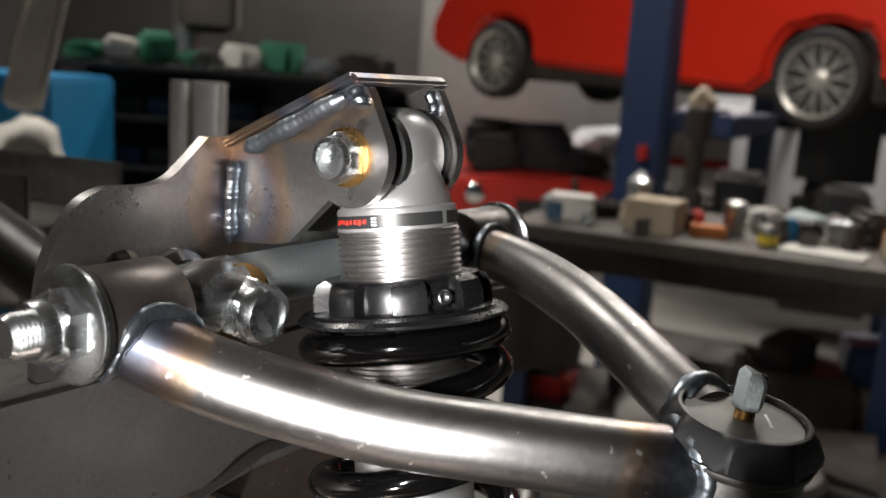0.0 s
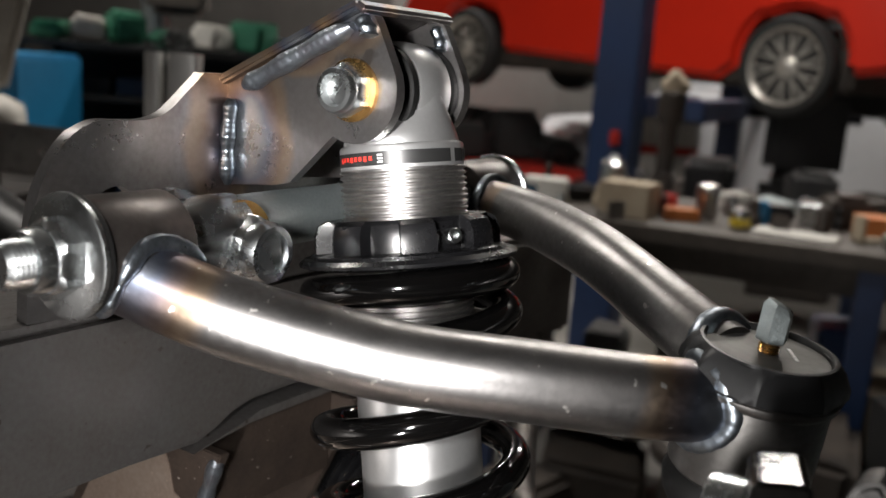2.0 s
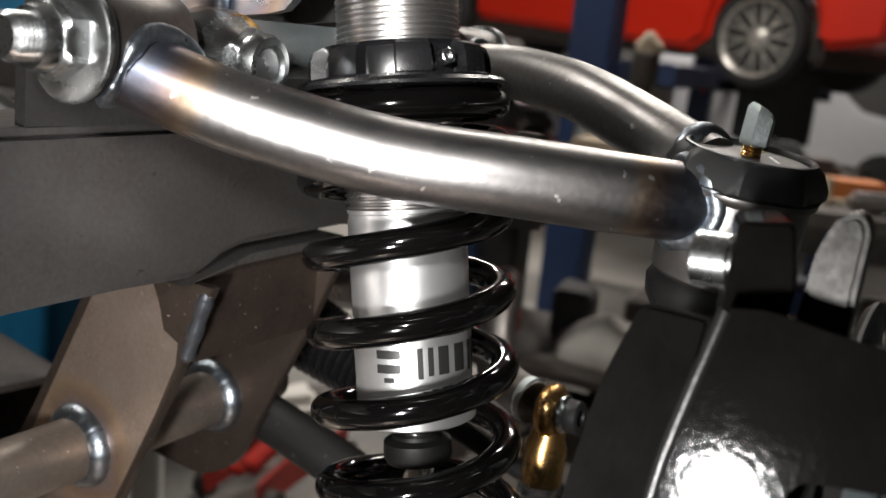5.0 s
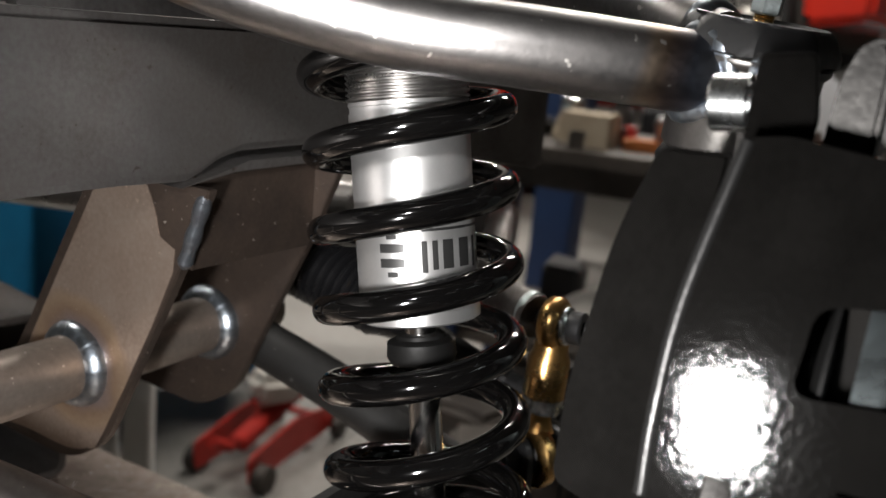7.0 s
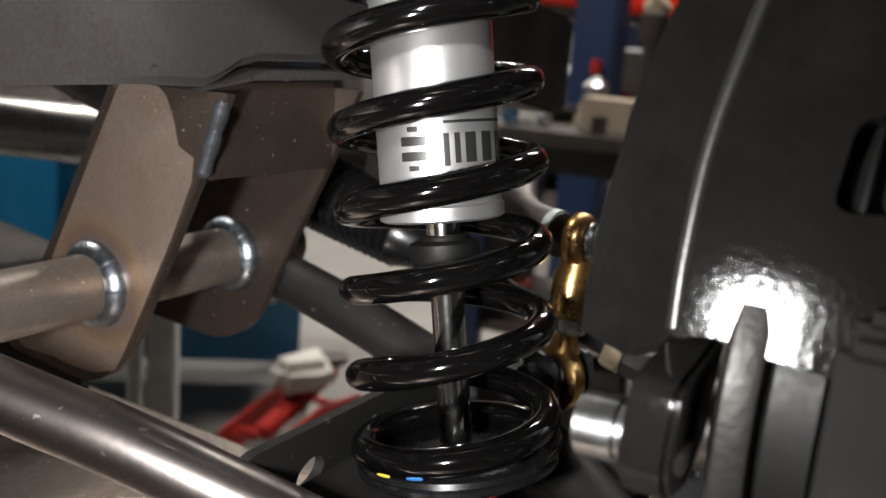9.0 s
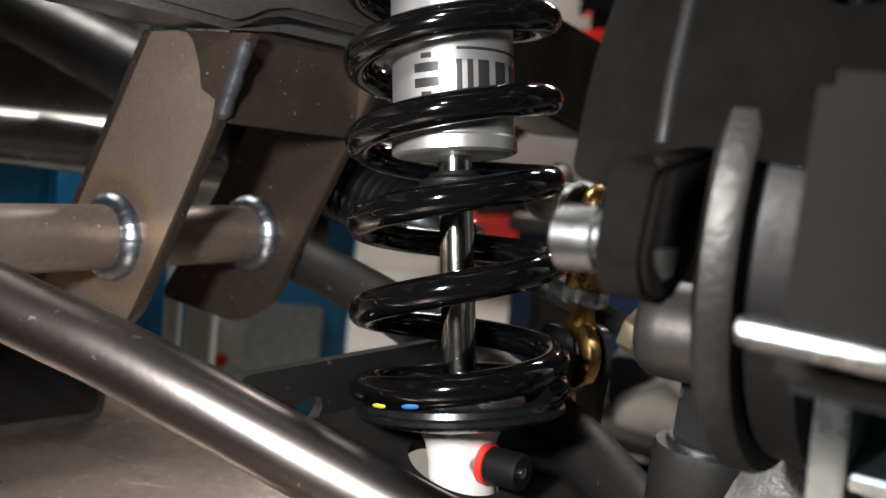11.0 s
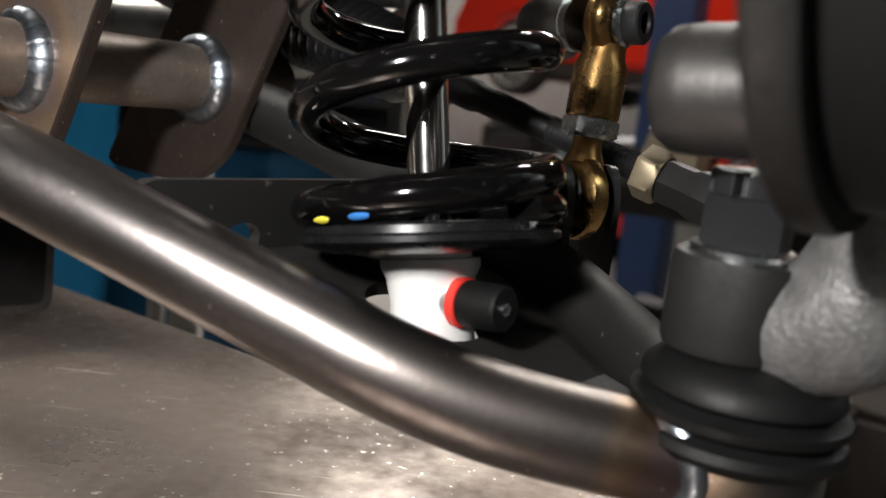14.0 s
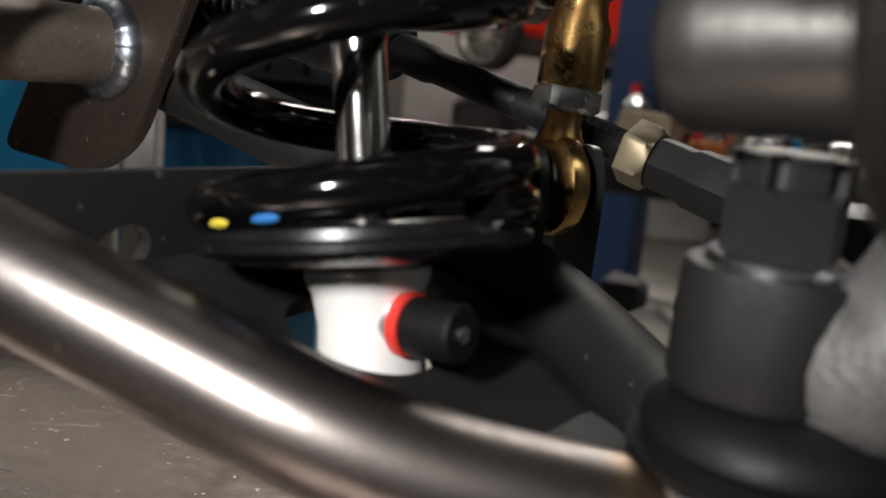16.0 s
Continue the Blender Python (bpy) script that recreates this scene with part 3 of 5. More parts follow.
for v in tip.verts:
    if v.co.z > 0.012:
        v.co.z += 0.42 * v.co.x
part("fitting_body", tip, ZINC_CAST, gf, "hexagonal fitting with a slanted top", zf @ Matrix.Rotation(2.5, 4, "Z"))
part("fitting_nipple", lathe([(0.0026, 0), (0.0026, 0.0030), (0.0019, 0.0040), (0.0026, 0.0052), (0.0016, 0.0066)], 20), ZINC, gf, "", zf @ along((0.0040, 0.0012, 0.0105), (1, 0.3, 0.35)))
for i in range(4):
    part("stamp_bar", block(0.0022, 0.0011, 0.0002, 0, (-0.004 + 0.0027 * i, -0.0085, 0.0459)), WHITE_INK, ub, "", CAR @ along(BJ, bj_axis) @ Matrix.Rotation(0.9, 4, "Z"))
part("paint_mark", block(0.010, 0.0016, 0.0002, 0, (0.012, 0.003, 0.0459)), YELLOW_INK, ub, "yellow paint mark", CAR @ along(BJ, bj_axis) @ Matrix.Rotation(0.2, 4, "Z"))
part("dust_boot", lathe([(0.008, -0.026), (0.0125, -0.025), (0.0190, -0.018), (0.0240, -0.010), (0.0250, -0.004), (0.0225, 0.001), (0.02, 0.003)], 48), RUBBER, ub, "black rubber boot", CAR @ along(BJ, bj_axis))

# ---- coilover ----
S0 = Vector((0.02345, 0.35239, 1.0))
SU = Vector((-0.01683, 0.39198, 1.30)) - S0
SU.normalize()
side = Vector((1, 0, 0)) - SU * SU.x
side.normalize()
SH = Matrix((( side.x, SU.cross(side).x, SU.x, S0.x), (side.y, SU.cross(side).y, SU.y, S0.y), (side.z, SU.cross(side).z, SU.z, S0.z), (0, 0, 0, 1)))
co = thing("coilover_shock", SH.translation, "aluminium coilover shock absorber with a chromed shaft", "shock absorber")
BR = 0.0254
part("shock_body", lathe([(0.020, 0.1085), (0.0245, 0.1085), (0.0262, 0.1095), (0.0262, 0.1145), (0.0254, 0.1155), (BR, 0.1165), (BR, 0.1955), (0.0249, 0.1965), (0.0249, 0.1985), (BR, 0.199), (BR, 0.2005)], 72), ALU, co, "", SH)
tp, h = [(0.022, 0.2), (BR, 0.2005)], 0.2008
while h < 0.2862:
    tp += [(0.0248, h), (0.0260, h + 0.0007), (0.0260, h + 0.0013), (0.0248, h + 0.0020)]
    h += 0.00235
tp += [(0.0255, 0.2866), (0.0255, 0.2870), (0.020, 0.2872)]
part("threaded_sleeve", lathe(tp, 72), ALU_DARK, co, "threaded aluminium sleeve", SH)
part("top_band", lathe([(0.020, 0.2870), (0.0254, 0.2871), (0.0254, 0.2955), (0.0246, 0.2966), (0.018, 0.2968)], 72), ALU, co, "", SH)
EYE_S = 0.3185
# eye: neck that widens into the cap, and the eye ring along the car's length
Li = SH.to_3x3().inverted() @ (CAR.to_3x3() @ Vector((0, 1, 0)))
la = math.atan2(Li.y, Li.x)


def neck():
    bm = bmesh.new()
    rings = []
    for k in range(13):
        t = k / 12
        s = 0.2965 + t * (EYE_S - 0.2965)
        e = t * t * (3 - 2 * t)
        ru, rv = 0.0245 * (1 - e) + 0.0120 * e, 0.0235 * (1 - t) + 0.0190 * t
        rings.append([bm.verts.new((ru * math.cos(a) * math.cos(la) - rv * math.sin(a) * math.sin(la), ru * math.cos(a) * math.sin(la) + rv * math.sin(a) * math.cos(la), s))
                      for a in (2 * math.pi * i / 48 for i in range(48))])
    for p, q in zip(rings, rings[1:]):
        for i in range(48):
            bm.faces.new((p[i], p[(i + 1) % 48], q[(i + 1) % 48], q[i]))
    bm.faces.new(rings[0][::-1])
    bm.faces.new(rings[-1])
    return bm


part("eye_neck", neck(), ALU, co, "", SH)
EC = SH @ Vector((0, 0, EYE_S))
LX = CAR.to_3x3() @ Vector((0, 1, 0))
part("eye_ring", lathe([(0.0125, -0.0122), (0.0178, -0.0118), (0.0195, -0.0098), (0.0200, 0.0), (0.0195, 0.0098), (0.0178, 0.0118), (0.0125, 0.0122)], 56), ALU, co, "", along(EC, LX))
for d in (-1, 1):
    part("bearing_seal", lathe([(0.0185, 0.0120), (0.0192, 0.0128), (0.0192, 0.0160), (0.0180, 0.0172), (0.0165, 0.0172)], 48), RUBBER, co, "black bearing seal", along(EC, LX * d))
    part("bearing_spacer", lathe([(0.013, 0.017), (0.013, 0.0235)], 32), DARK_STEEL, co, "", along(EC, LX * d))
part("shaft", lathe([(0.0072, -0.002), (0.0072, 0.112)], 40), CHROME, co, "polished chrome shaft", SH)
part("bump_stop", lathe([(0.0085, 0.1020), (0.0105, 0.1015), (0.0110, 0.1000), (0.0148, 0.0985), (0.0152, 0.0920), (0.0138, 0.0892), (0.0085, 0.0888)], 48), RUBBER, co, "black rubber bump stop", SH)
part("lower_mount", lathe([(0.0135, -0.036), (0.0142, -0.030), (0.0138, -0.018), (0.0150, -0.010), (0.0168, -0.006), (0.0168, -0.0035), (0.0140, -0.003), (0.0140, 0.0005)], 48), ALU_BRIGHT, co, "bright aluminium lower mount", SH)
KB = along(W(0.0245, 0.005, 0.984), CAR.to_3x3() @ Vector((0.97, -0.05, 0.08)))
kn = part("adjuster_knob", lathe([(0.0068, 0.0185), (0.0076, 0.019), (0.0076, 0.0325), (0.0068, 0.0335)], 40, lambda a, k: 1 + 0.05 * math.sin(20 * a)), RUBBER, co, "ribbed black adjuster knob", KB)
part("red_ring", lathe([(0.0078, 0.0150), (0.0084, 0.0155), (0.0084, 0.0180), (0.0078, 0.0185)], 40), RED_INK, kn, "red ring", KB)
part("knob_screw", lathe([(0.0022, 0.033), (0.0022, 0.0340), (0.0014, 0.0342)], 16), ZINC, kn, "", KB)
part("knob_stem", lathe([(0.0070, 0.008), (0.0074, 0.0152)], 32), ALU, co, "", KB)

# prints on the shock


def decal(name, s0, s1, a0, a1, m, r=BR + 0.00025, parent=co, n=10):
    bm = bmesh.new()
    rows = [[bm.verts.new((rr * math.cos(radians(a0 + (a1 - a0) * i / n)), rr * math.sin(radians(a0 + (a1 - a0) * i / n)), s)) for i in range(n + 1)]
            for s, rr in ((s0, r - 0.0004), (s0 + 0.00015, r), (s1 - 0.00015, r), (s1, r - 0.0004))]
    for p, q in zip(rows, rows[1:]):
        for i in range(n):
            bm.faces.new((p[i], p[i + 1], q[i + 1], q[i]))
    return part(name, bm, m, parent, "", SH)


for s, d, w in ((0.1462, 0.0011, 5), (0.1415, 0.0019, 12), (0.1355, 0.0019, 12), (0.1308, 0.0011, 5)):
    decal("print_bar", s - d, s + d, -116 - w, -116 + w, BLACK_INK)
for a, w, s0 in ((-86, 2.6, 0.1300), (-76, 2.6, 0.1345), (-63, 5.5, 0.1345), (-44, 6.5, 0.1345), (-27, 2.8, 0.1300), (-14, 5, 0.1345)):
    decal("print_bar", 0.1310 if s0 < 0.134 else 0.1320, 0.1440, a - w, a + w, BLACK_INK)
decal("print_line", 0.1477, 0.1490, -88, -8, BLACK_INK, n=24)
lb = decal("label_band", 0.2884, 0.2938, -172, -42, BLACK_INK, n=30)
decal("label_band", 0.2884, 0.2938, -36, -20, BLACK_INK)
decal("label_band", 0.2884, 0.2938, -16, 20, BLACK_INK)
for i in range(8):
    decal("print_bar", 0.2900 + (0.0004 if i % 3 else 0), 0.2922, -158 + 5.4 * i, -154.6 + 5.4 * i, RED_INK, BR + 0.0006, lb, 3)
for s in (0.2898, 0.2911, 0.2924):
    decal("print_bar", s - 0.0004, s + 0.0004, -112, -107, WHITE_INK, BR + 0.0006, lb, 3)

# castellated adjuster nut
an = thing("spring_adjuster_nut", SH @ Vector((0, 0, 0.25)), "black anodised castellated spring adjuster nut", "adjuster nut")


def castle(a, k):
    """Notches between eight lobes in the nut's upper half."""
    if k not in (3, 4, 5):
        return 1.0
    x = math.cos(8 * (a + 0.28))
    return 1.0 - 0.16 * min(1.0, max(0.0, (x + 0.05) * 6))


part("nut_body", lathe([(0.0265, 0.2520), (0.0400, 0.2520), (0.0402, 0.2538), (0.0384, 0.2546), (0.0382, 0.2615), (0.0366, 0.2655), (0.0330, 0.2672), (0.0268, 0.2672)], 192, castle), ANOD_BLACK, an, "", SH)
part("spring_seat", lathe([(0.0268, 0.2485), (0.0425, 0.2487), (0.0448, 0.2497), (0.0450, 0.2510), (0.0432, 0.2526), (0.0265, 0.2530)], 96), ANOD_BLACK, an, "flat black spring seat", SH)
ps = SH @ along(Vector((0.0375 * math.cos(radians(-62)), 0.0375 * math.sin(radians(-62)), 0.2600)), (math.cos(radians(-62)), math.sin(radians(-62)), 0.1))
part("pinch_screw", lathe([(0.0030, -0.004), (0.0030, 0.0008), (0.0026, 0.0012), (0.0016, 0.0012), (0.0015, -0.0005)], 20), ZINC, an, "small bright socket screw", ps)

# coil spring
sp = thing("coil_spring", SH @ Vector((0, 0, 0.005)), "gloss black powder-coated coil spring", "coil spring")
TURN_K = [-0.86, -0.5, -0.25, 0.0, 0.25, 0.5, 1.0, 2.0, 3.0, 4.0, 5.0, 6.0, 6.9, 7.6]
TURN_S = [0.0118, 0.0120, 0.0128, 0.0155, 0.0235, 0.0330, 0.0553, 0.0890, 0.1228, 0.1560, 0.1890, 0.2206, 0.2420, 0.2425]
line = []
for i in range(56 * 9):
    k = TURN_K[0] + (TURN_K[-1] - TURN_K[0]) * i / (56 * 9 - 1)
    s = sum(np.interp(k + d, TURN_K, TURN_S) for d in (-0.16, -0.08, 0, 0.08, 0.16)) / 5
    a = radians(-92) + 2 * math.pi * k
    line.append(SH @ Vector((0.0395 * math.cos(a), 0.0395 * math.sin(a), s)))
part("coil", sweep(line, 0.0063, 18), POWDER, sp)
for a, h, m, nm in ((-137, 0.0138, YELLOW_INK, "yellow paint dot"), (-117, 0.0146, BLUE_INK, "blue paint dot")):
    ca_, sa_ = math.cos(radians(a)), math.sin(radians(a))
    out = (SH.to_3x3() @ Vector((0.72 * ca_, 0.72 * sa_, -0.69))).normalized()
    mid = SH @ Vector((0.0395 * ca_, 0.0395 * sa_, h))
    lie = (SH.to_3x3() @ Vector((-sa_, ca_, 0.05))).normalized()
    up_ = out.cross(lie)
    q = Matrix(((lie.x, up_.x, out.x, mid.x + out.x * 0.0058), (lie.y, up_.y, out.y, mid.y + out.y * 0.0058), (lie.z, up_.z, out.z, mid.z + out.z * 0.0058), (0, 0, 0, 1)))
    part("paint_dot", lathe([(0.0045, -0.0008), (0.0042, 0.0003), (0.002, 0.0006)], 20), m, sp, nm, q @ Matrix.Diagonal((0.85, 0.30, 1, 1)))
pr = thing("spring_perch", SH @ Vector((0, 0, 0.004)), "black lower spring perch round the shock shaft", "spring perch")
part("perch_dish", lathe([(0.010, -0.0005), (0.034, -0.0010), (0.0415, 0.0012), (0.0435, 0.0028), (0.0435, 0.0046), (0.0425, 0.0054), (0.010, 0.0055)], 80), ANOD_BLACK, pr, "", SH)
part("perch_collar", lathe([(0.011, 0.0055), (0.0418, 0.0055), (0.0412, 0.0078), (0.0395, 0.0088), (0.011, 0.0090)], 80), ANOD_BLACK, pr, "", SH)

# ---- lower arm bracket ----
lbk = thing("lower_arm_bracket", W(-0.17, 0.02, 1.0), "brown bare steel lower arm bracket with welded pivot tube", "bracket")
pl = fillet([(-0.163, 1.1500), (-0.088, 1.1500), (-0.1045, 1.1100), (-0.1540, 1.0080), (-0.1800, 0.9915), (-0.2520, 0.9950), (-0.2100, 1.0640)],
            [0.002, 0.002, 0.004, 0.012, 0.02, 0.01, 0.004])
sp1 = part("side_plate", slab(pl, 0.006, (), 0.0006), PLATE_EDGE, lbk, "scorched brown side plate, darkened further for shade", plane_ol(-0.0235))
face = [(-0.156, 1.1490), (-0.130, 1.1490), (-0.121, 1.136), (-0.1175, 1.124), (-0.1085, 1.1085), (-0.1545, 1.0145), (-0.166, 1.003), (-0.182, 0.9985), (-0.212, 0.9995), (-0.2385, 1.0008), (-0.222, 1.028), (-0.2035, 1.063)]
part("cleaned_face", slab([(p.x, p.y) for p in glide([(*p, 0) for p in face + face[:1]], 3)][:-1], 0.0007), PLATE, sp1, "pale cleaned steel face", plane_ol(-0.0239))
# rear plate dark all over: the near plate's shadow is in its colour
part("side_plate", slab(pl, 0.006, (), 0.0006), PLATE_EDGE, lbk, "scorched brown side plate, darkened further for shade", plane_ol(0.0700))
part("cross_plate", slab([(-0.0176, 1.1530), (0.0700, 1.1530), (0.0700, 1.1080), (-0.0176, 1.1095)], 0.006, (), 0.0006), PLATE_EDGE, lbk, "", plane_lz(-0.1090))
PV = (-0.1745, 1.0465)
part("pivot_tube", lathe([(0.0125, 0), (0.0163, 0.0005), (0.0163, 0.42), (0.0125, 0.4205)], 48), PIVOT, lbk, "dull brownish steel pivot tube", cyl_at(PV[0], -0.30, PV[1], (0, 1, 0)))
for l0 in (-0.0245, 0.0690):
    part("weld_bead", bead(ring_path(W(PV[0], l0, PV[1]), CAR.to_3x3() @ Vector((0, 1, 0)), 0.0172, 0, 360, 44), 0.0070, 19), WELD, lbk, "shiny rippled weld bead")
part("weld_bead", bead([W(-0.092, -0.021, 1.1480), W(-0.098, -0.021, 1.130), W(-0.1045, -0.021, 1.1115)], 0.0050, 8), WELD_DULL, lbk, "thin grey weld bead")

# ---- lower control arm ----
la_ = thing("lower_control_arm", W(0.03, 0.02, 0.96), "oiled bare steel tube lower control arm", "control arm")
LR = 0.0142
lf = [(-0.42, -0.235, 1.120), (-0.25, -0.165, 1.0685), (-0.113, -0.109, 1.0285), (-0.077, -0.0945, 1.0185), (-0.043, -0.081, 1.0070), (0.0, -0.0635, 0.9915), (0.0265, -0.0525, 0.9820), (0.0507, -0.0425, 0.9735), (0.077, -0.0276, 0.9655), (0.1109, -0.0055, 0.9595), (0.128, 0.006, 0.957)]
part("front_tube", sweep(glide([W(*p) for p in lf], 7), LR, 40), STEEL_LOW, la_)
lr = [(-0.168, 0.093, 1.0370), (-0.095, 0.091, 1.0215), (-0.03, 0.089, 1.0030), (0.02, 0.084, 0.9880), (0.06, 0.070, 0.975), (0.10, 0.044, 0.963), (0.125, 0.024, 0.957)]
# same steel as the front tube, but with its shade in the colour
part("rear_tube", sweep(glide([W(*p) for p in lr], 8), LR, 36), OILED_SHADE, la_, "oily tube, its colour darkened for shade")
gp = fillet([(-0.074, 1.0120), (-0.066, 1.0160), (0.088, 1.0150), (0.098, 1.0040), (0.098, 0.978), (-0.050, 0.978), (-0.078, 1.000)], 0.003, 3)
part("gusset_plate", slab(gp, 0.005, [circle(-0.030, 0.9945, 0.0095, 24, 0.0065, 0.35)[::-1]]), OILED_SHADE, la_, "dark steel gusset plate with an oval hole", plane_lz(-0.0330))
wp = fillet([(-0.029, -0.068), (0.0, -0.056), (0.05, -0.035), (0.108, 0.0), (0.108, 0.030), (0.06, 0.064), (0.02, 0.080), (-0.029, 0.090)], 0.003, 3)
# shade of the front tube over this plate is painted into its black
part("web_plate", slab(wp, 0.005, [circle(0.0236, 0.0072, 0.021, 32)[::-1]]), GREASE_SHADE, la_, "oily web plate with a round hole, darkened for shade", CAR @ Matrix.Translation((0.0, 0.0, 0.9800)) @ Matrix.Rotation(math.atan(0.27), 4, "Y"))
LB = Vector((0.1290, 0.0150, 0.957))
part("ball_joint_cup", lathe([(0.0200, -0.035), (0.0255, -0.033), (0.0262, -0.030), (0.0262, 0.006), (0.0250, 0.008), (0.02, 0.008)], 56), STEEL_LOW, la_, "", CAR @ along(LB, (0.03, -0.03, 1)))
part("weld_bead", bead(junction(W(0.070, -0.032, 0.9670), W(0.128, 0.006, 0.957), LR - 0.0004, W(*LB), CAR.to_3x3() @ Vector((0.03, -0.03, 1)), 0.0250), 0.0046, 20), WELD, la_, "shiny weld bead")
part("weld_bead", bead([W(0.024, 0.078, 0.9925), W(0.034, 0.0775, 0.9905), W(0.043, 0.0755, 0.9890)], 0.0036, 6), WELD, la_, "shiny weld bead")

part("weld_bead", bead([W(0.052, 0.0745, 0.9850), W(0.066, 0.066, 0.9810), W(0.080, 0.0575, 0.9775)], 0.0032, 8), WELD_DULL, la_, "dull weld bead")
part("plug_weld", block(0.020, 0.026, 0.004, 0.0015, (0.0, 0.0, 0.0)), DARK_STEEL, la_, "small dark plate", CAR @ Matrix.Translation((0.088, 0.020, 0.9610)) @ Matrix.Rotation(math.atan(0.27), 4, "Y"))

# lower ball joint and castle nut
lj = thing("lower_ball_joint", W(*LB), "lower ball joint with black rubber boot and castle nut", "ball joint")
LJ = CAR @ along(LB, (0.03, -0.03, 1))
part("dust_boot", lathe([(0.022, 0.006), (0.0285, 0.0072), (0.0308, 0.0100), (0.0300, 0.0125), (0.0268, 0.0142), (0.0298, 0.0165), (0.0302, 0.0190), (0.0258, 0.0212), (0.0280, 0.0232), (0.0276, 0.0262), (0.0240, 0.0298), (0.0200, 0.0325), (0.012, 0.034)], 56), RUBBER, lj, "folded black rubber boot", LJ)
LN = CAR @ along(LB + Vector((-0.0052, -0.0036, -0.0016)), (0.03, -0.03, 1))
part("stud", lathe([(0.008, 0.03), (0.008, 0.084)], 24), DARK_STEEL, lj, "", LN)
part("nut_washer", lathe([(0.0135, 0.0610), (0.0142, 0.0614), (0.0142, 0.0630), (0.0130, 0.0636)], 40), ZINC, lj, "bright washer", LN)


def castle_nut():
    bm, prongs = hex_profile(0.0212, 0.0140, 0.0074, 0.04), []
    for i in range(6):
        a = math.pi / 3 * i + math.pi / 6
        b = slab(fillet([(0.0076, -0.0034), (0.0112, -0.0038), (0.0112, 0.0038), (0.0076, 0.0034)], 0.0006), 0.0066, (), 0.0004)
        b.transform(Matrix.Rotation(a + math.pi / 6, 4, "Z") @ Matrix.Translation((0, 0, 0.0136)))
        prongs.append(b)
    return bm, prongs


OXIDE = mat("black_oxide_nut", (0.03, 0.03, 0.032), (0.02, 0.02, 0.021), 0.5, 0.28, 0.4, 400, 60, 0.1)
NX = LN @ Matrix.Translation((0, 0, 0.0634)) @ Matrix.Rotation(radians(-44), 4, "Z")
hexa, prongs_ = castle_nut()
cn_ = part("castle_nut", hexa, OXIDE, lj, "slotted dark castle nut", NX)
for b in prongs_:
    part("prong", b, OXIDE, cn_, "", NX)

# ---- steering knuckle ----
kn2 = thing("steering_knuckle", W(0.15, 0.02, 1.0), "rough grey forged steering knuckle", "knuckle")
part("lower_boss", lathe([(0.0140, 0.0345), (0.0178, 0.0350), (0.0186, 0.0370), (0.0186, 0.0590), (0.0178, 0.0610), (0.015, 0.0612)], 40, lambda a, k: 1.0 if k in (0, 5) else 0.955 + 0.045 * abs(math.cos(2 * a))), FORGED, kn2, "", LN)


def limb(pts, widths):
    """A forged limb with an oval, slightly squared section."""
    line2 = glide(pts, 8)
    return sweep(line2, 1.0, 20, True, lambda t, i: float(np.interp(t, [k / (len(widths) - 1) for k in range(len(widths))], widths)), 1.15)


part("lower_limb", limb([W(0.136, 0.012, 0.9985), W(0.152, 0.010, 1.004), W(0.163, 0.012, 1.026), W(0.167, 0.020, 1.06), W(0.168, 0.03, 1.09)], [0.0150, 0.0165, 0.0165, 0.018, 0.02]), CAST, kn2)
part("upper_limb", limb([W(0.168, 0.03, 1.09), W(0.166, 0.030, 1.13), W(0.148, 0.024, 1.158), W(0.128, 0.0215, 1.163)], [0.02, 0.018, 0.016, 0.015]), CAST, kn2)
part("spindle_boss", lathe([(0.0105, 0.0), (0.0140, 0.0012), (0.0160, 0.004), (0.0165, 0.010), (0.0165, 0.06)], 48), TURNED, kn2, "smooth grey steel boss", CAR @ along((0.1060, -0.012, 1.0575), (1, 0.0, 0.06)))

# ---- brake rotor ----
RC = (0.035, 1.09)
ro = thing("brake_rotor", W(0.19, RC[0], RC[1] - 0.14), "zinc-plated vented brake rotor", "brake rotor")
rx = CAR @ along((0.005, RC[0], RC[1]), (1, 0, 0))
for name, o0 in (("inner_disc", 0.1765), ("outer_disc", 0.1985)):
    part(name, slab(circle(0, 0, 0.1397, 128), 0.0075, [circle(0, 0, 0.055, 64)[::-1]], 0.0008), ROTOR, ro, "", rx @ Matrix.Translation((0, 0, o0)))
vane = block(0.060, 0.0045, 0.0145, 0.0006, (0.106, 0, 0.184))
vm = bpy.data.meshes.new("vane")
vane.to_mesh(vm)
vane.free()
vm.materials.append(ROTOR)
for i in range(40):
    v = new("vane", vm)
    v.matrix_world = rx @ Matrix.Rotation(2 * math.pi * i / 40, 4, "Z")
    v.parent = ro
    v.matrix_parent_inverse = ro.matrix_basis.inverted()
part("hub", lathe([(0.030, 0.172), (0.034, 0.176), (0.034, 0.20), (0.058, 0.204), (0.058, 0.23), (0.05, 0.235)], 48), DARK_STEEL, ro, "", rx)

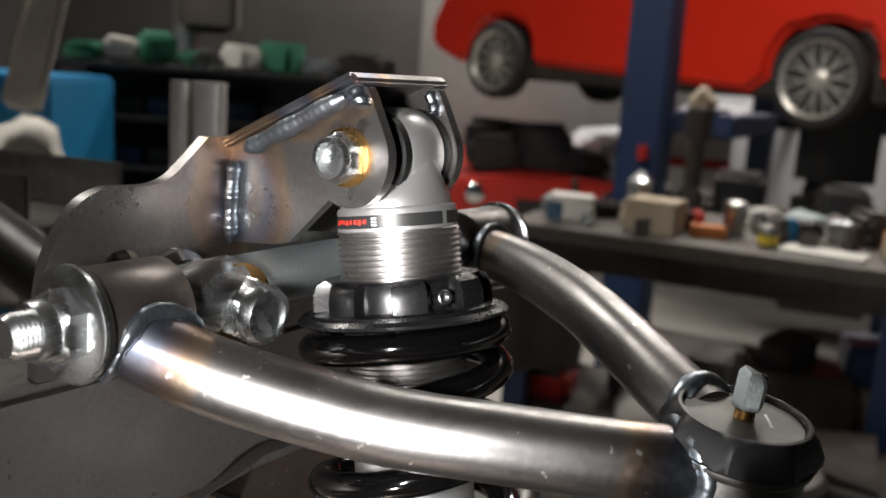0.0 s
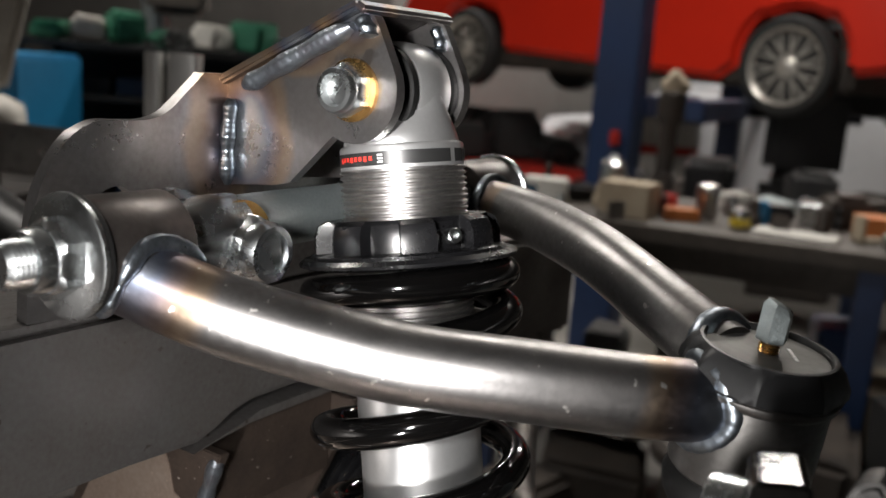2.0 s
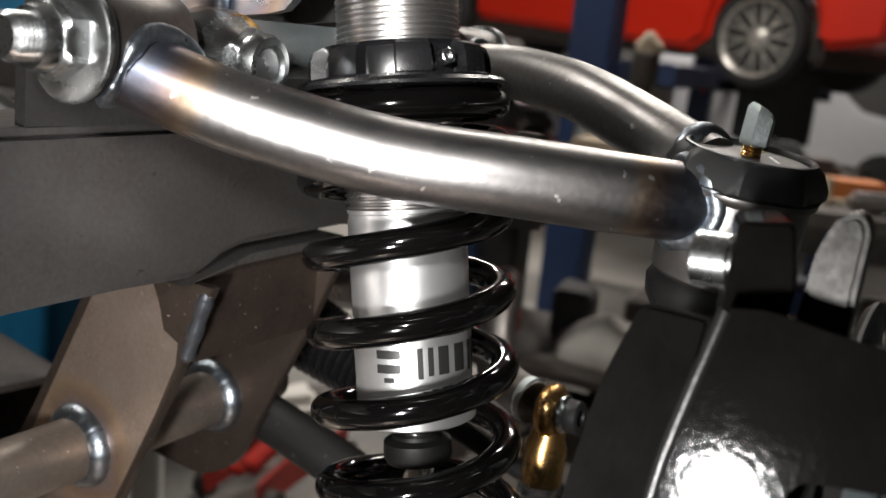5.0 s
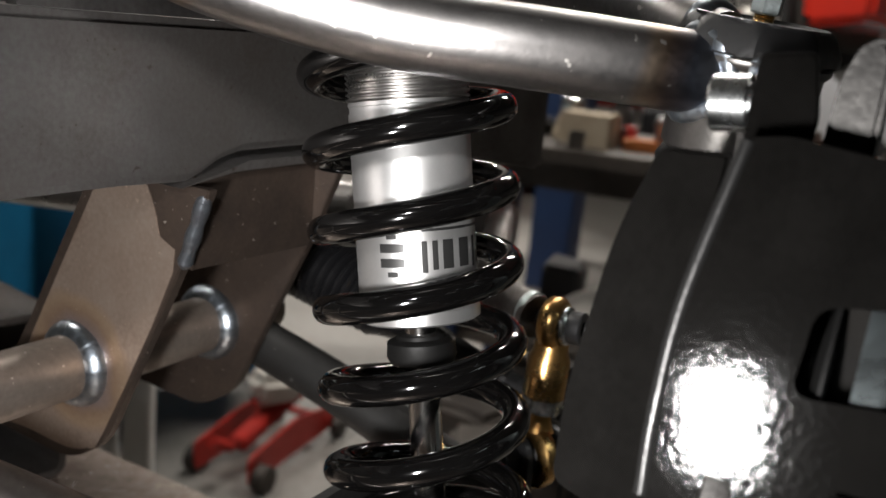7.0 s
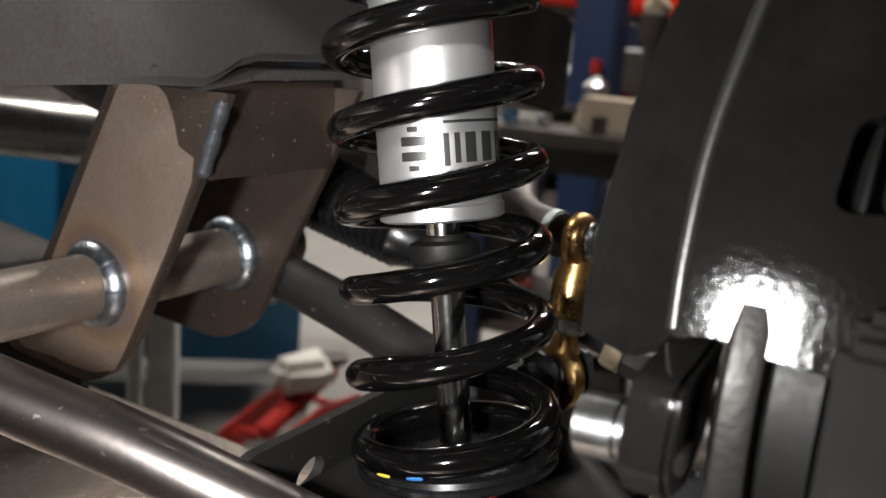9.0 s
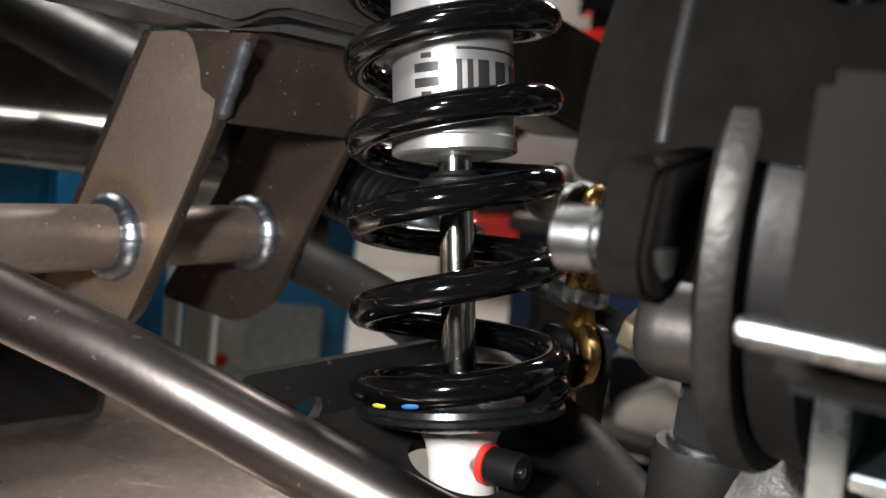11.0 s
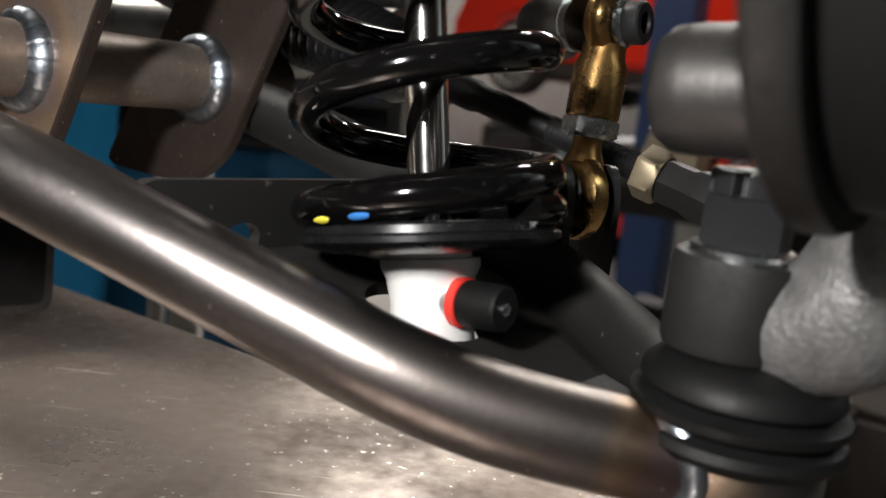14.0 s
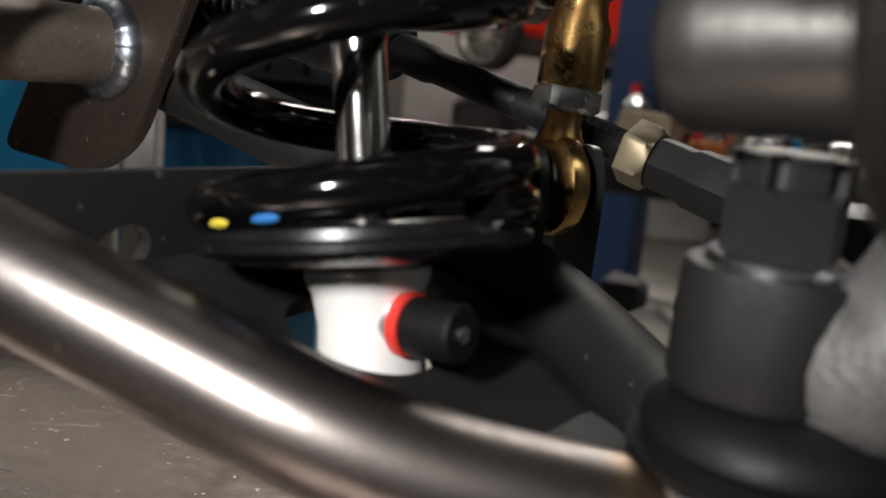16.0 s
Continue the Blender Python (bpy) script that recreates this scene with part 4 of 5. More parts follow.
# ---- brake caliper ----
ca = thing("brake_caliper", W(0.15, -0.09, 1.09), "gloss black painted brake caliper over the rotor's edge", "brake caliper")
CN = Vector((0.556, 0.8035, -0.214)).normalized()
C1 = CN.cross(Vector((0, 0, 1))).normalized()
C2 = C1.cross(CN).normalized()
CQ = Matrix(((C1.x, C2.x, CN.x, 0), (C1.y, C2.y, CN.y, 0), (C1.z, C2.z, CN.z, 0), (0, 0, 0, 1)))
CQ.translation = W(0.15, -0.095, 1.15)
CQ = CQ @ Matrix.Diagonal((1.07, 1, 1, 1))
body = fillet([(-0.0046, 0.0605), (-0.0118, 0.0180), (-0.0134, -0.0120), (-0.0120, -0.0360), (-0.0014, -0.0325), (0.0134, -0.0352), (0.0373, -0.0370), (0.078, -0.038), (0.078, 0.058), (0.029, 0.0595), (0.006, 0.0625)],
              [0.003, 0.02, 0.02, 0.004, 0.004, 0.004, 0.004, 0.01, 0.01, 0.01, 0.003])
slot = fillet([(0.0195, 0.0235), (0.0460, 0.0275), (0.0480, 0.0040), (0.0175, 0.0010)], 0.005)
part("caliper_body", slab(body, 0.028, [slot[::-1]], 0.0028), CALIPER, ca, "", CQ)
part("slot_bottom", slab(fillet([(0.017, 0.026), (0.050, 0.030), (0.050, 0.001), (0.015, -0.002)], 0.003), 0.004), GREASE_SHADE, ca, "", CQ @ Matrix.Translation((0, 0, 0.020)) @ Matrix.Rotation(0.12, 4, "Y"))
lobe = fillet([(-0.003, 0.0570), (-0.0228, 0.0570), (-0.0305, 0.0330), (-0.0358, -0.0130), (-0.0345, -0.0405), (-0.0180, -0.0440), (-0.0070, -0.0375)], [0.002, 0.004, 0.03, 0.03, 0.004, 0.004, 0.002])
part("caliper_shoulder", slab(lobe, 0.026, (), 0.0025), CALIPER, ca, "", CQ @ Matrix.Translation((-0.004, 0, 0.0045)) @ Matrix.Rotation(radians(14), 4, "Y"))
# lighter bead laid along the ridge to give it a highlight line
RIDGE = mat("ridge_highlight_black", (0.02, 0.02, 0.02), (0.012, 0.012, 0.012), 0.3, 0.26, 0.36, 480, 60, 0.2)
part("ridge", sweep(glide([CQ @ Vector(p) for p in ((-0.0030, 0.0600, 0.0012), (-0.0100, 0.0180, 0.0012), (-0.0112, -0.012, 0.0012), (-0.0104, -0.0330, 0.0012))], 8), 0.0021, 14), RIDGE, ca, "black ridge along the caliper, lightened for its highlight")
# slide bolts, lugs, pads
OX = CAR.to_3x3() @ Vector((1, 0.0, 0.08))
bolt_prof = [(0.0066, 0), (0.0080, 0.0010), (0.0080, 0.0105), (0.0072, 0.0112), (0.0072, 0.0126), (0.0078, 0.0132), (0.0078, 0.026)]
part("slide_bolt", lathe(bolt_prof, 40), ZINC, ca, "bright zinc slide bolt", along(W(0.1300, -0.0570, 1.2155), OX))
part("lug", slab(fillet([(0.1425, 1.1960), (0.1435, 1.2300), (0.1575, 1.2315), (0.1605, 1.2150), (0.1585, 1.1960)], 0.0025), 0.022, (), 0.001), CALIPER, ca, "", CAR @ Matrix.Translation((0.151, -0.068, 1.21)) @ Matrix.Rotation(0.30, 4, "Z") @ Matrix.Translation((-0.151, 0.068, -1.21)) @ CAR.inverted() @ plane_ol(-0.0680))
part("pad_plate", slab(fillet([(0.1600, 1.196), (0.1735, 1.198), (0.1745, 1.2320), (0.1715, 1.2365), (0.1660, 1.2340), (0.1625, 1.224)], 0.003), 0.014, (), 0.0025), PAD, ca, "rough grey brake pad backing plate", plane_ol(-0.0640))
part("slide_bolt", lathe(bolt_prof, 40), ZINC, ca, "bright zinc slide bolt", along(W(0.1235, -0.1165, 1.0935), OX))
part("lug", slab(fillet([(-0.126, 1.112), (-0.130, 1.092), (-0.124, 1.083), (-0.110, 1.081), (-0.098, 1.090), (-0.090, 1.118)], 0.004), 0.012, (), 0.0015), CALIPER, ca, "", plane_lz(0.1375))
part("pad_plate", lathe([(0.0600, 0), (0.0650, 0.0008), (0.0672, 0.0030), (0.0672, 0.0085), (0.0660, 0.0105), (0.060, 0.011)], 128), PAD, ca, "grey curved brake pad backing plate", cyl_at(0.1510, -0.040, 1.0970, (1, 0, 0)))
part("pad_housing", lathe([(0.070, 0), (0.082, 0.0010), (0.084, 0.0030), (0.084, 0.0042)], 96), RUBBER, ca, "black inner pad housing", cyl_at(0.1710, -0.012, 1.1180, (1, 0, 0)))
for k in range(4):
    part("housing_rib", block(0.004, 0.005, 0.10, 0.001, (0.1692, -0.082 + 0.016 * k, 1.068)), GREASE_SHADE, ca, "", CAR)
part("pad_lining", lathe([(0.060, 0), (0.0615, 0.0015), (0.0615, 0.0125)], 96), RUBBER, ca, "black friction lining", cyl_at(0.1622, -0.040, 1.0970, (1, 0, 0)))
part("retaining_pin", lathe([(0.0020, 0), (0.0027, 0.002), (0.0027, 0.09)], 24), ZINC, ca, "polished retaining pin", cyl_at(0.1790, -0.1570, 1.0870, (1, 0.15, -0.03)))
# flat black bars carry the dimness round the rotor's edge in their colour
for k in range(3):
    part("bridge_bar", block(0.085, 0.010, 0.060, 0.003, (0.222, -0.130 + 0.026 * k, 1.073)), GREASE_SHADE, ca, "", CAR)

# ---- sway bar link ----
GT, GB = Vector((0.0275, 0.1070, 1.0865)), Vector((0.0275, 0.1000, 1.0160))
gu = (GT - GB).normalized()
gl = thing("sway_bar_link", W(*GB), "gold zinc-plated sway bar end link with two rod ends", "end link")
oax = Vector((1, 0.0, 0.05)).normalized()
lax = Vector((0.49, 0.8717, 0.0))
for c, d, q, ex in ((GT, -1, 1.12, oax), (GB, 1, 1.38, lax)):
    re = part("rod_end", lathe([(0.0085 * q, -0.0055), (0.0105 * q, -0.0052), (0.0124 * q, -0.0030), (0.0128 * q, 0), (0.0124 * q, 0.0030), (0.0105 * q, 0.0052), (0.0085 * q, 0.0055)], 48), YELLOW_ZINC, gl, "gold rod end eye", CAR @ along(c, ex))
    part("ball", lathe([(0.0058 * q, -0.0085), (0.0082 * q, -0.0050), (0.0088 * q, 0), (0.0082 * q, 0.0050), (0.0058 * q, 0.0085)], 32), DARK_STEEL, re, "", CAR @ along(c, ex))
    sec = [(0.0088, 0.009), (0.0092, 0.014), (0.0112, 0.018), (0.0112, 0.038), (0.0100, 0.039)] if d < 0 else [(0.0085, 0.014), (0.0062, 0.020), (0.0058, 0.026), (0.0058, 0.036)]
    part("rod_shank", lathe(sec, 36, None if d > 0 else (lambda a, k: 1.0 if k < 2 else (0.93 + 0.07 * abs(math.cos(2 * a))))), YELLOW_ZINC, gl, "", CAR @ along(c, gu * d))
part("jam_nut", hex_profile(0.0200, 0.0078, 0.006), ZINC, gl, "silver jam nut", CAR @ along(GT - gu * 0.0390, -gu))
part("link_bolt", lathe([(0.0082, 0), (0.0086, 0.0008), (0.0086, 0.0068), (0.0078, 0.0076), (0.0045, 0.0076), (0.0042, 0.0030)], 32), DARK_STEEL, gl, "dark socket bolt", CAR @ along(GT + oax * 0.0085, oax))
part("bolt_washer", lathe([(0.0100, 0.0062), (0.0100, 0.0078), (0.0088, 0.0090)], 28), ZINC, gl, "", CAR @ along(GT, oax))

# tab on the lower arm that holds the link
tab = fillet([(-0.013, -0.036), (0.013, -0.036), (0.0150, 0.0), (0.010, 0.014), (-0.010, 0.014), (-0.0150, 0.0)], [0.002, 0.002, 0.006, 0.008, 0.008, 0.006])
lt = thing("link_tab", W(GB.x, GB.y, GB.z - 0.02), "dark steel tab pair welded on the lower arm", "mounting tab")
TX = CAR @ Matrix(((-0.8717, 0, 0.49, GB.x), (0.49, 0, 0.8717, GB.y), (0, 1, 0, GB.z), (0, 0, 0, 1)))
for o, w in ((-0.0140, 1.0), (0.0105, 0.72)):
    part("tab_plate", slab([(x * w, y) for x, y in tab], 0.0035, [circle(0, 0, 0.005, 16)[::-1]]), DARK_STEEL, lt, "", TX @ Matrix.Translation((0, 0, o)))
part("tab_nut", hex_profile(0.0165, 0.0085, 0.005), DARK_STEEL, lt, "dark nut", CAR @ along(GB - lax * 0.0140, -lax))
part("weld_bead", bead([W(GB.x - 0.012, GB.y - 0.019, GB.z - 0.026), W(GB.x - 0.002, GB.y - 0.018, GB.z - 0.0285), W(GB.x + 0.009, GB.y - 0.012, GB.z - 0.030)], 0.0052, 6), ZINC_CAST, lt, "shiny weld bead")

# ---- sway bar ----
sw = thing("sway_bar", W(-0.05, 0.12, 1.08), "dark bare steel sway bar arm behind the spring", "sway bar")
part("bar", sweep(glide([W(-0.10, 0.300, 1.095), W(-0.055, 0.20, 1.092), W(-0.02, 0.135, 1.0885), W(0.006, 0.1145, 1.0870), W(0.0155, 0.110, 1.0866)], 6), 0.0115, 32), RAIL, sw)
part("bar_end", lathe([(0.0115, 0), (0.0123, 0.001), (0.0123, 0.005), (0.010, 0.006)], 36), ZINC_CAST, sw, "machined grey bar end", CAR @ along((0.0085, 0.1130, 1.0869), (0.97, -0.22, -0.03)))

# ---- steering rack and tie rod ----
rk = thing("steering_rack", W(-0.16, 0.2, 1.08), "black steering rack with corrugated rubber bellows", "steering rack")
RA, RB = Vector((-0.265, 0.127, 1.1105)), Vector((-0.060, 0.127, 1.0560))
ru = (RB - RA).normalized()
prof = [(0.018, 0), (0.0265, 0.001)]
for i in range(26):
    h0, rr = 0.012 + i * 0.0058, 0.0300 - 0.0004 * i
    prof += [(rr - 0.0055, h0), (rr - 0.0008, h0 + 0.0020), (rr, h0 + 0.0029), (rr - 0.0008, h0 + 0.0038)]
prof += [(0.0165, 0.168), (0.0135, 0.178), (0.0130, 0.188), (0.008, 0.189)]
part("bellows", lathe(prof, 56), ANOD_BLACK, rk, "corrugated black bellows", CAR @ along(RA + ru * 0.02, ru))
part("rack_housing", lathe([(0.026, -0.35), (0.0265, 0.02)], 40), DARK_STEEL, rk, "", CAR @ along(RA, ru))
tr = thing("tie_rod", W(0.0, 0.16, 1.05), "black tie rod with hex jam nut and forged end", "tie rod")
TA, TB = Vector((-0.064, 0.127, 1.0571)), Vector((0.047, 0.127, 1.0276))
tu = (TB - TA).normalized()
part("rod", lathe([(0.0068, 0), (0.0078, 0.003), (0.0078, 0.018), (0.0066, 0.022), (0.0066, 0.062), (0.0060, 0.063)], 28), RUBBER, tr, "", CAR @ along(TA, tu))
part("rod_thread", thread(0.0064, 0.055, 0.0013, 0.0005), DARK_STEEL, tr, "", CAR @ along(TA + tu * 0.062, tu))
part("jam_nut", hex_profile(0.0205, 0.0105, 0.006), mat("olive_zinc", (0.24, 0.20, 0.135), (0.16, 0.13, 0.085), 0.9, 0.36), tr, "olive zinc jam nut", CAR @ along(TB - tu * 0.005, tu))
part("end_socket", lathe([(0.0095, 0.006), (0.0100, 0.008), (0.0098, 0.018), (0.0112, 0.021), (0.0115, 0.034), (0.0100, 0.038), (0.0085, 0.062)], 12, lambda a, k: 0.93 + 0.09 * abs(math.cos(3 * a))), FORGED, tr, "dark forged tie rod end", CAR @ along(TB, tu))
part("end_ball", lathe([(0.010, -0.014), (0.0150, -0.011), (0.0160, 0.0), (0.0140, 0.010), (0.008, 0.013)], 32), DARK_STEEL, tr, "", CAR @ along(TB + tu * 0.075, (0, 0, 1)))

# ---- workshop behind ----
BLUE_PAINT = mat("blue_enamel", (0.016, 0.20, 0.40), (0.013, 0.16, 0.33), 0.0, 0.35, 0.5, 40, 4)
NAVY = mat("navy_lift_paint", (0.022, 0.045, 0.115), (0.016, 0.03, 0.08), 0.0, 0.35, 0.5, 40, 3)
RED_PAINT = mat("red_car_paint", (0.80, 0.030, 0.010), (0.72, 0.025, 0.009), 0.0, 0.22, 0.28, 30, 2, coat=0.7)
TYRE = mat("tyre_rubber", (0.02, 0.02, 0.02), (0.03, 0.03, 0.03), 0.0, 0.7, 0.8, 60, 8)
WHEEL = mat("wheel_alloy", (0.72, 0.69, 0.64), (0.58, 0.55, 0.5), 0.6, 0.34, 0.4, 60, 8)
BLACK_STEEL = mat("black_shelf_steel", (0.02, 0.02, 0.022), (0.03, 0.03, 0.03), 0.1, 0.5, 0.65, 60, 5)
WOOD = mat("dirty_bench_wood", (0.088, 0.073, 0.061), (0.042, 0.035, 0.029), 0.0, 0.6, 0.8, 50, 5, 0.1)
CARD = mat("brown_cardboard", (0.46, 0.39, 0.29), (0.36, 0.29, 0.21), 0.0, 0.8, 0.9, 50, 6)
PAPER = mat("off_white_paper", (0.68, 0.66, 0.62), (0.52, 0.5, 0.46), 0.0, 0.7, 0.85, 40, 8)
RAG = mat("white_cotton_rag", (0.66, 0.63, 0.58), (0.48, 0.45, 0.41), 0.0, 0.9, 0.95, 60, 9)
GREEN = mat("green_plastic", (0.03, 0.19, 0.11), None, 0.0, 0.5)
YELLOW_P = mat("yellow_plastic", (0.70, 0.52, 0.04), None, 0.0, 0.45)
RED_P = mat("red_enamel", (0.52, 0.025, 0.015), (0.4, 0.02, 0.012), 0.0, 0.4)
ORANGE = mat("orange_plastic", (0.62, 0.2, 0.05), None, 0.0, 0.5)
JUNK = mat("greasy_dark_metal", (0.05, 0.045, 0.042), (0.085, 0.07, 0.06), 0.5, 0.45, 0.7, 60, 10)
GLASS_DARK = mat("dark_car_glass", (0.01, 0.01, 0.012), None, 0.0, 0.08)
PALE_CAR = mat("white_car_paint", (0.66, 0.67, 0.70), (0.6, 0.61, 0.64), 0.0, 0.25, 0.3, 30, 2)


def place(x, y, z, yaw=0.0):
    return pose(x, y, z, 0, 0, yaw)


def simple(name, bm, m, xf, label, category, group=""):
    return tagged(part(name, bm, m, None, "", xf), label, category, group)


def crumple(bm, amount, scale, seed):
    for v in bm.verts:
        v.co += Vector(noise.noise_vector(v.co * scale + Vector((seed, seed * 2, 0)))) * amount
    return bm


# red car on the lift: local x runs along the car, y to its far side, z up; the origin lies under the near rear wheel
def lifted_car():
    RW, FW = Vector((0.36, 7.15, 0)), Vector((2.08, 5.28, 0))
    d = (FW - RW)
    wb = d.length
    hub_z = 1.44
    xf = Matrix.Translation((RW.x, RW.y, hub_z)) @ Matrix.Rotation(math.atan2(d.y, d.x), 4, "Z")
    t = thing("red_car", xf.translation, "red classic sports car raised on a two-post lift", "car")
    out = [(-0.78, 0.10), (-0.80, 0.32), (-0.70, 0.52), (-0.30, 0.60), (0.5, 0.62), (wb, 0.60), (wb + 0.55, 0.52), (wb + 0.72, 0.34), (wb + 0.70, 0.02), (wb + 0.40, -0.03)]
    lower = []
    for cx in (wb, 0.0):
        lower += [(cx + 0.325 * math.cos(radians(a)), 0.04 + 0.325 * math.sin(radians(a))) for a in range(-8, 189, 14)]
        lower += [(cx - 0.45, -0.10)] if cx else [(-0.45, -0.02)]
    sidep = out + lower
    bm = slab(sidep, 1.50, (), 0.0)
    for v in bm.verts:
        f = abs(v.co.z - 0.75) / 0.75
        v.co.y -= 0.04 * f if v.co.y > 0.3 else 0
        v.co.z = 0.75 + (v.co.z - 0.75) * (1.0 - 0.10 * max(0, v.co.y) ** 1.2 - 0.05 * max(0, -v.co.y))
    flip = xf @ Matrix(((1, 0, 0, 0), (0, 0, -1, 1.50 + 0.06), (0, 1, 0, 0), (0, 0, 0, 1)))
    bmesh.ops.bevel(bm, geom=[e for e in bm.edges if e.calc_face_angle(0) > 1.0], offset=0.04, segments=3, affect="EDGES", clamp_overlap=True)
    part("body", bm, RED_PAINT, t, "", flip)
    part("underbody", block(wb + 0.7, 1.25, 0.25, 0.03, (wb / 2, 0.75, -0.13)), JUNK, t, "dark underbody", xf)
    part("cabin", block(1.2, 1.2, 0.38, 0.12, (wb * 0.42, 0.75, 0.58)), GLASS_DARK, t, "", xf)
    for cx in (0.0, wb):
        for cy, s in ((0.10, -1), (1.40, 1)):
            wx = xf @ along((cx, cy, 0), (0, s, 0))
            w = part("wheel", lathe([(0.20, -0.09), (0.265, -0.085), (0.282, -0.06), (0.284, 0.05), (0.272, 0.085), (0.235, 0.092), (0.222, 0.08), (0.20, 0.05)], 48), TYRE, t, "black tyre", wx)
            part("rim", lathe([(0.10, 0.02), (0.19, 0.015), (0.205, 0.075), (0.222, 0.088), (0.222, 0.060), (0.21, 0.0)], 48), WHEEL, w, "silver alloy rim", wx)
            part("hub_cap", lathe([(0.06, 0.02), (0.058, 0.06), (0.035, 0.075), (0.01, 0.078)], 24), WHEEL, w, "", wx)
            for i in range(20):
                a = 2 * math.pi * i / 20
                part("spoke", sweep([(0.05 * math.cos(a), 0.05 * math.sin(a), 0.05), (0.20 * math.cos(a + 0.3 * (-1) ** i), 0.20 * math.sin(a + 0.3 * (-1) ** i), 0.045)], 0.009, 6), WHEEL, w, "", wx)
    for x in (wb + 0.62,):
        part("headlamp", ball(0.09, 0.5, 1, 1, 2), CHROME, t, "", xf @ Matrix.Translation((x, 0.25, 0.36)))
    return t


lifted_car()


def lift_post(x, y, label, m=NAVY):
    xf = place(x, y, 0, -30)
    t = thing("lift_post", (x, y, 0), label, "lift post", "two-post lift")
    part("column_face", block(0.17, 0.05, 2.9, 0.008), m, t, "", xf)
    for x in (-0.065, 0.065):
        part("column_flange", block(0.04, 0.12, 2.9, 0.006, (x, 0.087, 0)), m, t, "", xf)
    part("base_plate", block(0.42, 0.42, 0.02, 0.003), m, t, "", xf)
    cg = part("carriage", block(0.17, 0.12, 0.55, 0.01, (0, 0.10, 0.95)), m, t, "", xf)
    part("lift_arm", block(0.09, 1.0, 0.09, 0.01, (0.05, 0.6, 1.16)), m, cg, "", xf)
    part("lift_arm", block(0.09, 0.9, 0.09, 0.01, (0.3, 0.5, 1.16)), m, cg, "", xf)
    part("lock_box", block(0.035, 0.04, 0.06, 0.006, (0.03, -0.043, 1.05)), RED_P, t, "red lock release box", xf)
    return t


lift_post(0.80, 3.70, "navy blue painted vehicle lift column")
lift_post(2.45, 7.1, "dark blue painted vehicle lift column")


# long bench with clutter
def bench(ax, ay, bx, by, depth, h, name, label):
    d = Vector((bx - ax, by - ay, 0))
    xf = Matrix.Translation((ax, ay, 0)) @ Matrix.Rotation(math.atan2(d.y, d.x), 4, "Z")
    t = thing(name, (ax, ay, 0), label, "workbench")
    n = 4
    for i in range(n):
        part("plank", block(d.length, depth / n - 0.004, 0.045, 0.004, (d.length / 2, depth * (i + 0.5) / n, h - 0.045)), WOOD, t, "", xf)
    part("apron", block(d.length - 0.1, 0.03, 0.08, 0.003, (d.length / 2, 0.06, h - 0.125)), WOOD, t, "", xf)
    part("shelf_board", block(d.length - 0.1, depth - 0.1, 0.03, 0.003, (d.length / 2, depth / 2, 0.28)), WOOD, t, "", xf)
    k = max(2, int(d.length / 1.0) + 1)
    for i in range(k):
        for yy in (0.06, depth - 0.06):
            part("leg", block(0.07, 0.07, h - 0.045, 0.004, (0.06 + (d.length - 0.12) * i / (k - 1), yy, 0)), NAVY, t, "", xf)
    return t, xf, d.length


BH = 0.92
wbench, BX, BL = bench(0.215, 2.72, 2.2, 1.85, 0.75, BH, "workbench", "long dirty wooden workbench crowded with parts")


def on_bench(u, v, bm, m, name, label, cat, yaw=0.0, z=BH):
    return simple(name, bm, m, BX @ place(u, v, z, yaw), label, cat)


on_bench(0.14, 0.22, block(0.13, 0.10, 0.075, 0.004), PAPER, "small_box", "off-white cardboard box on the bench", "box", 10)
on_bench(0.41, 0.16, block(0.15, 0.13, 0.10, 0.003), CARD, "parts_box", "cream cardboard parts box on the bench", "box", -6)
on_bench(0.30, 0.45, lathe([(0.04, 0), (0.042, 0.005), (0.042, 0.12), (0.03, 0.13), (0.015, 0.15)], 24), ZINC, "spray_can", "silver spray can on the bench", "can")
on_bench(0.62, 0.30, lathe([(0.03, 0), (0.032, 0.004), (0.032, 0.06), (0.036, 0.07), (0.034, 0.10), (0.02, 0.105)], 24), ALU_DARK, "aluminium_housing", "machined aluminium housing on the bench", "housing")
on_bench(0.56, 0.20, block(0.10, 0.06, 0.035, 0.004), ORANGE, "orange_case", "small orange plastic case", "case", 20)
jar = thing("glass_jar", BX @ Vector((0.73, 0.16, BH)), "small jar with a yellow label", "jar")
part("jar_body", lathe([(0.025, 0), (0.028, 0.004), (0.028, 0.05), (0.022, 0.06)], 24), ALU_DARK, jar, "", BX @ place(0.73, 0.16, BH))
part("jar_label", lathe([(0.0285, 0.01), (0.0286, 0.035)], 24), YELLOW_P, jar, "yellow label", BX @ place(0.73, 0.16, BH))
on_bench(0.88, 0.14, block(0.22, 0.12, 0.012, 0.002), PAPER, "paper_pad", "white paper pad lying on the bench", "paper", -8)
on_bench(1.12, 0.35, block(0.16, 0.12, 0.06, 0.004), ORANGE, "orange_tray", "pale orange parts tray", "tray", 12)
on_bench(0.80, 0.42, block(0.12, 0.10, 0.05, 0.01), DARK_STEEL, "steel_fitting", "dark steel fitting on the bench", "fitting", 30)
on_bench(1.02, 0.48, block(0.12, 0.12, 0.10, 0.02), JUNK, "motor_part", "greasy dark motor part", "motor part", 15)
on_bench(0.05, 0.38, block(0.08, 0.20, 0.05, 0.006), ZINC_CAST, "steel_block", "dull steel block on the bench", "block", 5)
